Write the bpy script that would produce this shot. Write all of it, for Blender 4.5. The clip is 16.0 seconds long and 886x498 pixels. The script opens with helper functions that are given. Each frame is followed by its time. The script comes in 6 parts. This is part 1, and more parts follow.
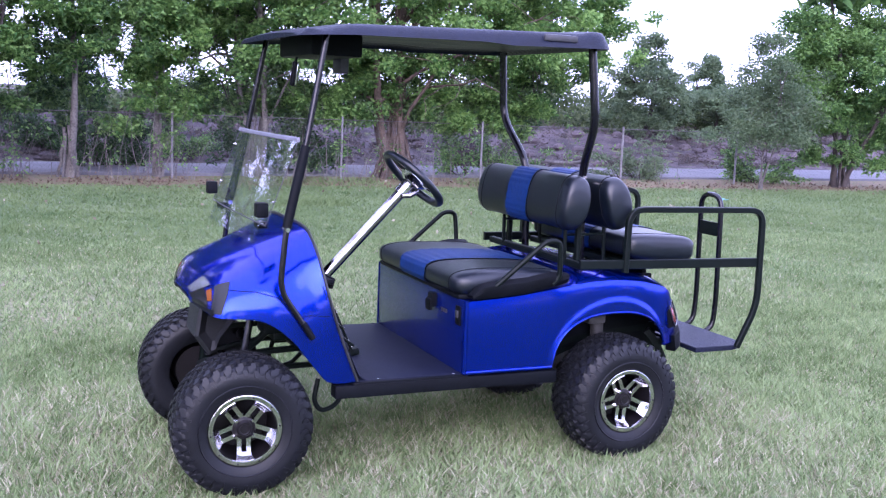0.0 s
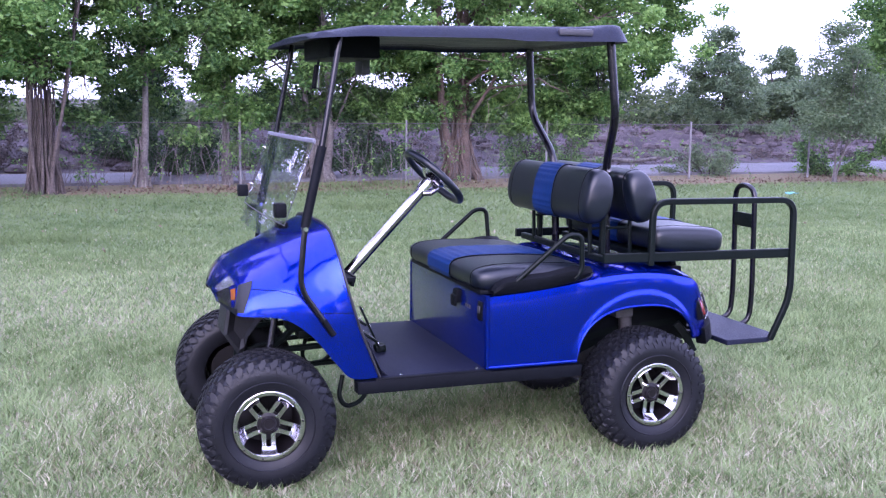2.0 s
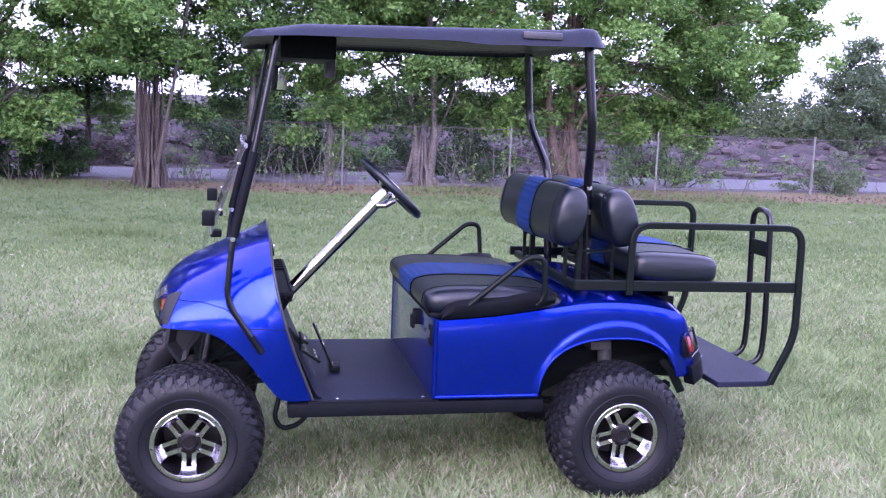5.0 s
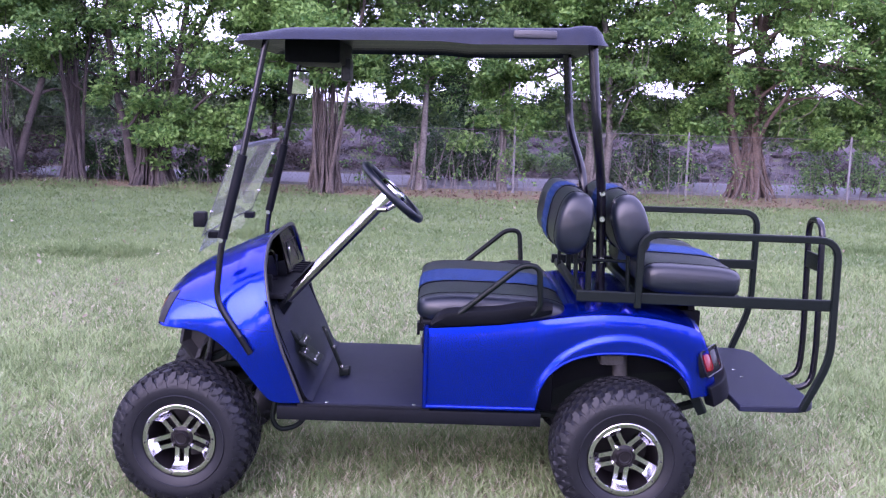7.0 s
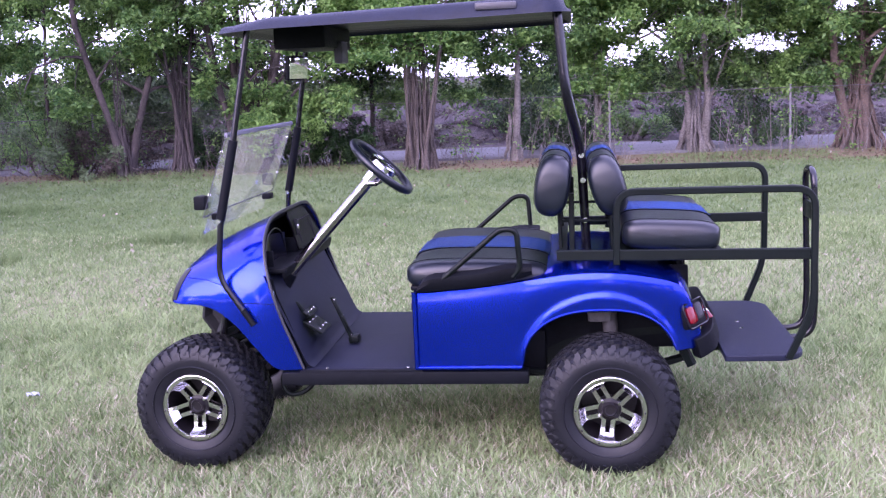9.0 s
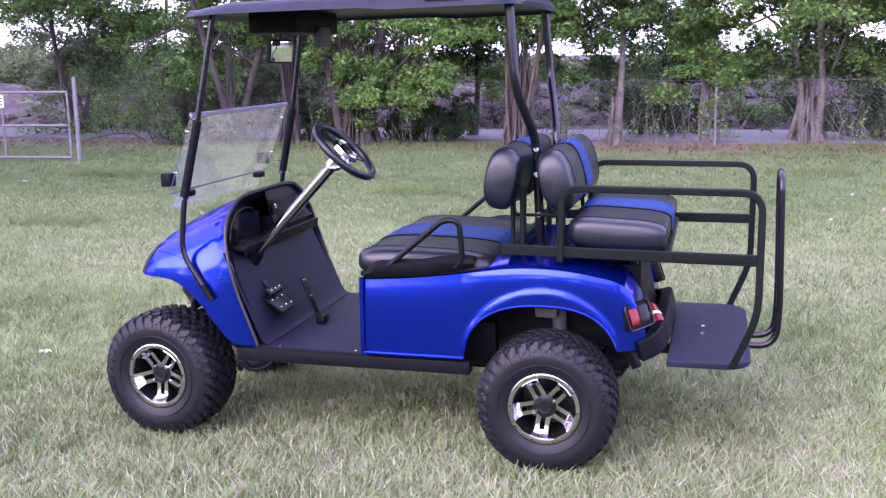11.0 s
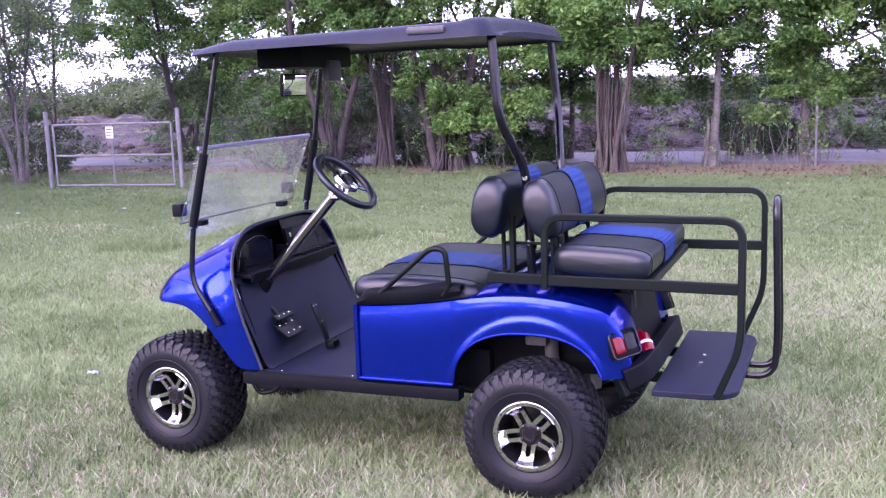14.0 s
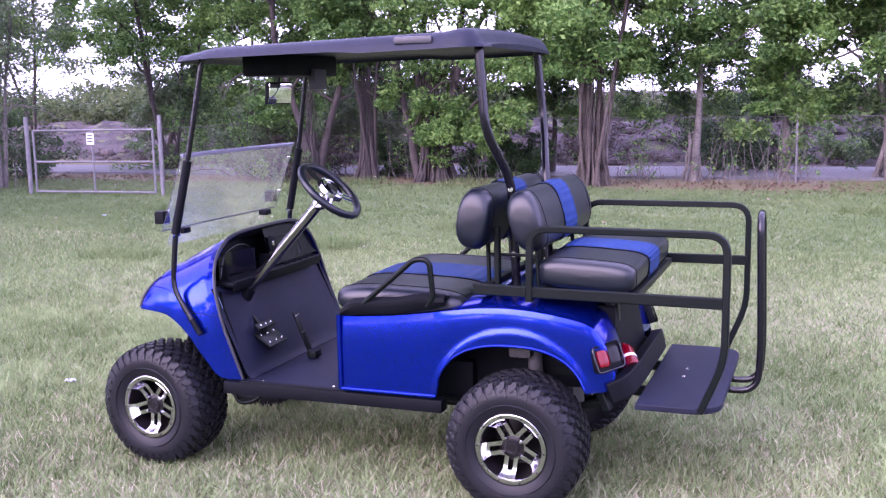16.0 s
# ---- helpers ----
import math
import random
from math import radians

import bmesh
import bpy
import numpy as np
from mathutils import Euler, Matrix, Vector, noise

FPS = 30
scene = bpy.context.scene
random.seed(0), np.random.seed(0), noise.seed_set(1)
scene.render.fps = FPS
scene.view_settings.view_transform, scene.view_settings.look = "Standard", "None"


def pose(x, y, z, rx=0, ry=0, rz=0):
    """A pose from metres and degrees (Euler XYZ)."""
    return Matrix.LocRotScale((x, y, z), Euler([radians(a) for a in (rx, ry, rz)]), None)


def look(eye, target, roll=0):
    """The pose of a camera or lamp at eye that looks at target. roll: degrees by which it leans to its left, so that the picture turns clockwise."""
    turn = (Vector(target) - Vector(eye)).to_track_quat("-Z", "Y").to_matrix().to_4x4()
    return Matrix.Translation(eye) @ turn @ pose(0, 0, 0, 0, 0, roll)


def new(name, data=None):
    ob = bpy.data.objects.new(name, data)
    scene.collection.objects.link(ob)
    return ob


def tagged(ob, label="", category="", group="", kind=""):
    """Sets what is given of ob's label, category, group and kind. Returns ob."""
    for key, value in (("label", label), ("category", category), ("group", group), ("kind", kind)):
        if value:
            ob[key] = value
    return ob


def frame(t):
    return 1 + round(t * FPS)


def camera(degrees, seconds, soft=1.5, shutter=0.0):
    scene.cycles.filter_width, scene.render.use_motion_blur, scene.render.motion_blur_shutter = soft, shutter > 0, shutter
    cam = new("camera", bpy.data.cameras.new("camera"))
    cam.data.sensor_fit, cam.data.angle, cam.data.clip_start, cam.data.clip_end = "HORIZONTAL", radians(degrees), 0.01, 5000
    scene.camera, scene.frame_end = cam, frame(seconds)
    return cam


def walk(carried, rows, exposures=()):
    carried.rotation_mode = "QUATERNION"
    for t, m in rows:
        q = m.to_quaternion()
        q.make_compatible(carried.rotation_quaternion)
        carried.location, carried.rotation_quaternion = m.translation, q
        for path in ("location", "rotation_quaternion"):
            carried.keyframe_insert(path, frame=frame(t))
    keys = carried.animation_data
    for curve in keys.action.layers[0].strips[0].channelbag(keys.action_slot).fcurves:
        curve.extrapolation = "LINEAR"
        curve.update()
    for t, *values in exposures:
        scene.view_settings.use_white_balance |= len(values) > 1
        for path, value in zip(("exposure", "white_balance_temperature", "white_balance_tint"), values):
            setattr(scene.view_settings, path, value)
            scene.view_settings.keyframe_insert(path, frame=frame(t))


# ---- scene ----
cam = camera(46.4, 16.0, soft=1.25)
PATH = [
    (0, (-1.767, -4.327, 1.531), (-1.013, -2.497, 1.249), 2.4),
    (0.5, (-1.653, -4.412, 1.525), (-0.942, -2.563, 1.254), 2.5),
    (1, (-1.613, -4.445, 1.521), (-0.969, -2.567, 1.282), 1.1),
    (1.5, (-1.586, -4.45, 1.517), (-0.961, -2.569, 1.247), 0.1),
    (2, (-1.558, -4.454, 1.518), (-0.946, -2.571, 1.237), 0.6),
    (2.5, (-1.508, -4.434, 1.518), (-0.834, -2.57, 1.246), 1.1),
    (3, (-1.414, -4.344, 1.518), (-0.788, -2.468, 1.221), 1.5),
    (3.2, (-1.371, -4.312, 1.524), (-0.762, -2.423, 1.278), 1.0),
    (5.3, (-0.652, -4.321, 1.542), (-0.331, -2.37, 1.243), 1.7),
    (5.5, (-0.577, -4.295, 1.531), (-0.266, -2.345, 1.212), 1.0),
    (6, (-0.26, -4.37, 1.55), (-0.121, -2.394, 1.278), 3.2),
    (6.5, (-0.047, -4.354, 1.547), (-0.003, -2.376, 1.254), 0.8),
    (7, (0.082, -4.287, 1.551), (0.025, -2.307, 1.273), 1.7),
    (7.5, (0.187, -4.283, 1.557), (0.113, -2.305, 1.268), 0.4),
    (8, (0.375, -4.368, 1.561), (0.246, -2.394, 1.273), 0.6),
    (8.5, (0.509, -4.426, 1.56), (0.331, -2.457, 1.26), -0.3),
    (8.7, (0.562, -4.425, 1.554), (0.332, -2.465, 1.232), -1.4),
    (10.8, (1.339, -4.295, 1.587), (0.784, -2.405, 1.239), -1.0),
    (11, (1.376, -4.28, 1.588), (0.818, -2.395, 1.222), -0.8),
    (11.5, (1.468, -4.155, 1.572), (0.831, -2.291, 1.225), 0.2),
    (12, (1.584, -4.103, 1.591), (0.923, -2.245, 1.255), -1.2),
    (12.5, (1.732, -4.125, 1.592), (0.947, -2.313, 1.279), -0.8),
    (13, (1.868, -4.157, 1.609), (1.123, -2.33, 1.283), -2.2),
    (13.5, (1.888, -4.168, 1.606), (1.131, -2.343, 1.298), -2.0),
    (14, (1.881, -4.163, 1.607), (1.103, -2.348, 1.29), -2.0),
    (14.5, (1.876, -4.175, 1.607), (1.067, -2.37, 1.309), -1.9),
    (15, (1.876, -4.175, 1.605), (1.105, -2.356, 1.294), -1.3),
    (15.5, (1.882, -4.173, 1.603), (1.138, -2.344, 1.281), -1.2),
    (16, (1.86, -4.154, 1.602), (1.116, -2.321, 1.306), -1.1),
]
EXPOSURES = [(0, 1.60, 5640, 34), (3.2, 1.64, 5650, 42), (5.5, 1.70, 5780, 45), (8.5, 1.77, 5930, 48), (11, 1.82, 6120, 48), (16, 1.86, 6120, 52)]
walk(cam, [(t, look(eye, target, roll)) for t, eye, target, roll in PATH], EXPOSURES)

# ---- world and light ----
world = bpy.data.worlds.new("overcast_evening")
scene.world = world
world.use_nodes = True
wn, wl = world.node_tree.nodes, world.node_tree.links
wn.clear()
sky = wn.new("ShaderNodeTexSky")
sky.sky_type = "NISHITA"
sky.sun_disc = False
sky.sun_elevation, sky.sun_rotation = radians(27), radians(205)
sky.air_density, sky.dust_density, sky.ozone_density = 1.0, 3.0, 1.0
cloud = wn.new("ShaderNodeMix")
cloud.data_type = "RGBA"
cloud.inputs["Factor"].default_value = 0.72
cloud.inputs["B"].default_value = (9.8, 10.4, 14.2, 1)
backg = wn.new("ShaderNodeBackground")
backg.inputs["Strength"].default_value = 0.132
wout = wn.new("ShaderNodeOutputWorld")
wl.new(sky.outputs["Color"], cloud.inputs["A"])
wl.new(cloud.outputs["Result"], backg.inputs["Color"])
wl.new(backg.outputs["Background"], wout.inputs["Surface"])

sun_data = bpy.data.lights.new("sun", "SUN")
sun_data.energy, sun_data.angle, sun_data.color = 1.3, radians(60), (1.0, 0.97, 0.95)
sun = new("sun", sun_data)
sun.matrix_world = look((-4, -9, 5.4), (0, 0, 0.5))


# ---- materials ----
def material(name, color, rough=0.5, metal=0.0, coat=0.0, vary=0.0, scale=6.0, bump=0.0, bump_scale=60.0, color2=None, spec=0.5, island=0.0, gloss=0.03):
    """A node material: two scales of noise vary the colour, a third gives relief."""
    m = bpy.data.materials.new(name)
    m.use_nodes = True
    n, l = m.node_tree.nodes, m.node_tree.links
    b = n["Principled BSDF"]
    b.inputs["Roughness"].default_value, b.inputs["Metallic"].default_value = rough, metal
    b.inputs["Coat Weight"].default_value, b.inputs["Coat Roughness"].default_value = coat, gloss
    b.inputs["Specular IOR Level"].default_value = spec
    b.inputs["Base Color"].default_value = (*color, 1)
    co = n.new("ShaderNodeTexCoord")
    if vary or color2:
        t1, t2 = n.new("ShaderNodeTexNoise"), n.new("ShaderNodeTexNoise")
        t1.inputs["Scale"].default_value, t1.inputs["Detail"].default_value = scale, 4
        t2.inputs["Scale"].default_value, t2.inputs["Detail"].default_value = scale * 9, 3
        add = n.new("ShaderNodeMath")
        add.operation = "ADD"
        l.new(co.outputs["Object"], t1.inputs["Vector"]), l.new(co.outputs["Object"], t2.inputs["Vector"])
        l.new(t1.outputs["Fac"], add.inputs[0]), l.new(t2.outputs["Fac"], add.inputs[1])
        ramp = n.new("ShaderNodeMapRange")
        ramp.inputs["From Min"].default_value, ramp.inputs["From Max"].default_value = 0.7, 1.3
        source = add.outputs[0]
        if island:
            geo, mul, add2 = n.new("ShaderNodeNewGeometry"), n.new("ShaderNodeMath"), n.new("ShaderNodeMath")
            mul.operation, add2.operation = "MULTIPLY_ADD", "ADD"
            mul.inputs[1].default_value, mul.inputs[2].default_value = island, -0.5 * island
            l.new(geo.outputs["Random Per Island"], mul.inputs[0])
            l.new(source, add2.inputs[0]), l.new(mul.outputs[0], add2.inputs[1])
            source = add2.outputs[0]
        l.new(source, ramp.inputs["Value"])
        mix = n.new("ShaderNodeMix")
        mix.data_type = "RGBA"
        lo = color if color2 else tuple(c * (1 - vary) for c in color)
        hi = color2 or tuple(min(1, c * (1 + vary)) for c in color)
        mix.inputs["A"].default_value, mix.inputs["B"].default_value = (*lo, 1), (*hi, 1)
        l.new(ramp.outputs["Result"], mix.inputs["Factor"])
        l.new(mix.outputs["Result"], b.inputs["Base Color"])
    if bump:
        t3, bp = n.new("ShaderNodeTexNoise"), n.new("ShaderNodeBump")
        t3.inputs["Scale"].default_value, t3.inputs["Detail"].default_value = bump_scale, 4
        bp.inputs["Strength"].default_value, bp.inputs["Distance"].default_value = bump, 0.01
        l.new(co.outputs["Object"], t3.inputs["Vector"])
        l.new(t3.outputs["Fac"], bp.inputs["Height"]), l.new(bp.outputs["Normal"], b.inputs["Normal"])
    return m


def leaf_material(name, dark, light, glow=0.5, island=0.7, scale=0.6, spec=0.3):
    """Leaves: gloss on the face, and light that passes through the blade."""
    m = material(name, dark, 0.5, vary=0.3, scale=scale, color2=light, island=island, spec=spec)
    n, l = m.node_tree.nodes, m.node_tree.links
    tr, mx = n.new("ShaderNodeBsdfTranslucent"), n.new("ShaderNodeMixShader")
    mx.inputs["Fac"].default_value = glow
    src = n["Principled BSDF"].inputs["Base Color"].links[0].from_socket
    l.new(src, tr.inputs["Color"])
    l.new(n["Principled BSDF"].outputs["BSDF"], mx.inputs[1]), l.new(tr.outputs["BSDF"], mx.inputs[2])
    l.new(mx.outputs["Shader"], n["Material Output"].inputs["Surface"])
    return m


def clear_material(name, tint, rough=0.02):
    """Thin clear sheet with a dusty veil: light passes straight, the faces mirror at a slant."""
    m = bpy.data.materials.new(name)
    m.use_nodes = True
    n, l = m.node_tree.nodes, m.node_tree.links
    n.remove(n["Principled BSDF"])
    tp, gl, mx, fr = n.new("ShaderNodeBsdfTransparent"), n.new("ShaderNodeBsdfGlossy"), n.new("ShaderNodeMixShader"), n.new("ShaderNodeLayerWeight")
    steep, gain = n.new("ShaderNodeMath"), n.new("ShaderNodeMath")
    steep.operation, gain.operation = "POWER", "MULTIPLY_ADD"
    steep.inputs[1].default_value, gain.inputs[1].default_value, gain.inputs[2].default_value = 3.6, 0.85, 0.07
    tp.inputs["Color"].default_value = (*tint, 1)
    gl.inputs["Roughness"].default_value = rough
    fr.inputs["Blend"].default_value = 0.5
    l.new(fr.outputs["Facing"], steep.inputs[0]), l.new(steep.outputs[0], gain.inputs[0])
    l.new(gain.outputs[0], mx.inputs["Fac"])
    l.new(tp.outputs["BSDF"], mx.inputs[1]), l.new(gl.outputs["BSDF"], mx.inputs[2])
    haze, veil = n.new("ShaderNodeBsdfTranslucent"), n.new("ShaderNodeMixShader")
    haze.inputs["Color"].default_value = (0.75, 0.8, 0.72, 1)
    dust = n.new("ShaderNodeTexNoise")
    dust.inputs["Scale"].default_value = 5.0
    amount = n.new("ShaderNodeMapRange")
    amount.inputs["To Min"].default_value, amount.inputs["To Max"].default_value = 0.03, 0.10
    l.new(dust.outputs["Fac"], amount.inputs["Value"]), l.new(amount.outputs["Result"], veil.inputs["Fac"])
    l.new(mx.outputs["Shader"], veil.inputs[1]), l.new(haze.outputs["BSDF"], veil.inputs[2])
    l.new(veil.outputs["Shader"], n["Material Output"].inputs["Surface"])
    return m


PAINT = material("blue_metallic_paint", (0.004, 0.021, 0.31), 0.24, 0.86, 0.5, vary=0.06, scale=2.0, gloss=0.09)
PAINT.node_tree.nodes["Principled BSDF"].inputs["Specular Tint"].default_value = (0.16, 0.22, 0.9, 1)
VINYL = material("black_vinyl", (0.0035, 0.006, 0.010), 0.36, vary=0.25, scale=5, bump=0.07, bump_scale=200, spec=0.46)
BLUE_VINYL = material("blue_vinyl", (0.002, 0.024, 0.125), 0.5, vary=0.2, scale=5, bump=0.12, bump_scale=260, spec=0.2)
STEEL_BLACK = material("black_powder_coat", (0.003, 0.0055, 0.005), 0.4, vary=0.2, scale=8, bump=0.08, bump_scale=320, spec=0.15)
GLOSS_BLACK = material("gloss_black_tube", (0.004, 0.004, 0.007), 0.22, coat=0.1, spec=0.35, vary=0.15, scale=6)
PLASTIC = material("black_plastic", (0.003, 0.0038, 0.0055), 0.55, vary=0.3, scale=7, bump=0.15, bump_scale=240, spec=0.1)
ROOF_PLASTIC = material("textured_roof_plastic", (0.005, 0.0075, 0.018), 0.42, vary=0.25, scale=4, bump=0.2, bump_scale=300, spec=0.2)
MAT_RUBBER = material("floor_mat_rubber", (0.006, 0.008, 0.020), 0.52, vary=0.25, scale=6, bump=0.25, bump_scale=350, spec=0.2)
# darker copy of the blue paint: the front panel's shade is in its colour
PAINT_SHADED = material("shaded_blue_paint", (0.004, 0.013, 0.125), 0.25, 0.5, 0.5, vary=0.06, scale=2.0, gloss=0.05)
PAINT_SHADED.node_tree.nodes["Principled BSDF"].inputs["Coat IOR"].default_value = 1.4
TYRE = material("tyre_rubber", (0.0065, 0.0072, 0.0095), 0.46, vary=0.3, scale=9, bump=0.06, bump_scale=140, spec=0.24)
DULL_GREY = material("dull_grey_plastic", (0.011, 0.012, 0.014), 0.55, vary=0.25, scale=9, bump=0.15, bump_scale=200, spec=0.3)
COLUMN_STEEL = material("dull_chrome", (0.36, 0.34, 0.37), 0.14, 1.0, vary=0.15, scale=9)
CHROME = material("polished_aluminium", (0.62, 0.61, 0.65), 0.16, 1.0, vary=0.06, scale=12)
RIM_DARK = material("gloss_black_wheel", (0.008, 0.007, 0.008), 0.32, spec=0.3, vary=0.15, scale=10)
GREY_TRIM = material("grey_plastic_trim", (0.03, 0.03, 0.036), 0.5, vary=0.2, scale=9)
EDGE_GREY = material("edge_plastic", (0.014, 0.015, 0.017), 0.45, vary=0.25, scale=9)
LENS_DARK = material("smoked_lens", (0.008, 0.008, 0.010), 0.2, spec=0.22, vary=0.2, scale=9)
# pale mottled base: the lens's bright and dark reflections are put into its colour
LENS_CLEAR = material("clear_lamp_lens", (0.30, 0.31, 0.36), 0.12, 0.65, 1.0, vary=0.5, scale=30)
AMBER = material("amber_lens", (0.17, 0.046, 0.004), 0.25, coat=0.1, vary=0.1, scale=30)
RED_LENS = material("red_lens", (0.14, 0.001, 0.006), 0.22, spec=0.4, vary=0.12, scale=30)
BRAKE_GREY = material("cast_grey", (0.06, 0.058, 0.06), 0.6, vary=0.3, scale=16, bump=0.2)
WHITE = material("white_plastic", (0.7, 0.69, 0.7), 0.5, vary=0.1, scale=20)
BLUE_CLOTH = material("pale_blue_cloth", (0.42, 0.55, 0.75), 0.9, vary=0.2, scale=30, bump=0.3)
CLEAR = clear_material("clear_acrylic", (0.96, 0.965, 0.96))
CLEAR_RIM = material("cut_acrylic_edge", (0.06, 0.065, 0.07), 0.3, vary=0.1, scale=20, spec=0.3)
CLEAR_EDGE = material("acrylic_edge", (0.2, 0.2, 0.25), 0.25, vary=0.1, scale=20)
MIRROR = material("mirror_glass", (0.8, 0.82, 0.8), 0.03, 1.0)
BARK = material("pale_bark", (0.05, 0.045, 0.043), 0.9, vary=0.4, scale=3.2, color2=(0.175, 0.158, 0.148), bump=0.9, bump_scale=22)
BARK_DARK = material("dark_bark", (0.022, 0.018, 0.018), 0.92, vary=0.4, scale=5, color2=(0.07, 0.056, 0.052), bump=0.9, bump_scale=22)
ROOT_BARK = material("red_brown_roots", (0.045, 0.032, 0.027), 0.92, vary=0.4, scale=4, color2=(0.14, 0.10, 0.08), bump=0.9, bump_scale=26)
ROOT_GREY = material("grey_brown_roots", (0.026, 0.021, 0.019), 0.92, vary=0.4, scale=4, color2=(0.10, 0.08, 0.07), bump=0.9, bump_scale=26)
LEAF_BRIGHT = leaf_material("bright_leaves", (0.055, 0.138, 0.036), (0.225, 0.375, 0.105))
LEAF_MID = leaf_material("mid_leaves", (0.045, 0.112, 0.034), (0.19, 0.33, 0.095))
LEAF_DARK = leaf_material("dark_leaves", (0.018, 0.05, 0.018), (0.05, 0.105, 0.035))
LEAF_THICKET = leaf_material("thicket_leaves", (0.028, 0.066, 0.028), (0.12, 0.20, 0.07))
# paler, greyer leaves: the haze of distance is put into their colour
LEAF_HAZE = leaf_material("pale_haze_leaves", (0.075, 0.12, 0.065), (0.155, 0.215, 0.11))
LEAF_DRY = leaf_material("dry_brush", (0.055, 0.048, 0.045), (0.13, 0.105, 0.09))
DIRT = material("dug_soil", (0.03, 0.026, 0.028), 0.95, vary=0.4, scale=3, color2=(0.12, 0.095, 0.10), bump=0.8, bump_scale=30)
DEAD_LEAF = leaf_material("brown_dead_leaves", (0.075, 0.05, 0.036), (0.19, 0.14, 0.10), 0.15, spec=0.1)
LITTER = leaf_material("dead_leaves", (0.14, 0.11, 0.07), (0.32, 0.29, 0.22), 0.2)
SCRAP = material("dull_paper", (0.34, 0.36, 0.41), 0.8, vary=0.2, scale=30)
TURQUOISE = material("turquoise_plastic", (0.08, 0.28, 0.32), 0.5, vary=0.1, scale=20)
GATE_STEEL = material("pale_galvanised_steel", (0.17, 0.165, 0.175), 0.6, 0.3, vary=0.25, scale=9)
RED_SOIL = material("red_soil", (0.13, 0.06, 0.05), 0.95, vary=0.4, scale=3, color2=(0.36, 0.22, 0.20), bump=0.8, bump_scale=30)
LEAF_WOOD = leaf_material("far_wood_leaves", (0.034, 0.058, 0.022), (0.105, 0.14, 0.055))
GALV = material("galvanised_steel", (0.085, 0.08, 0.085), 0.6, 0.3, vary=0.25, scale=9)
ASPHALT = material("worn_asphalt", (0.096, 0.096, 0.106), 0.9, vary=0.2, scale=1.5, bump=0.4, bump_scale=80)
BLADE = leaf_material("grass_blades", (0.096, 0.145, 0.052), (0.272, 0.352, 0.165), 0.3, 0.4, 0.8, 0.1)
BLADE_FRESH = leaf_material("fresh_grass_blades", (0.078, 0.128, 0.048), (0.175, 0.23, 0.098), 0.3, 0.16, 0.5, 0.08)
BLADE_DRY = leaf_material("straw_blades", (0.25, 0.235, 0.15), (0.46, 0.435, 0.31), 0.2, spec=0.1)


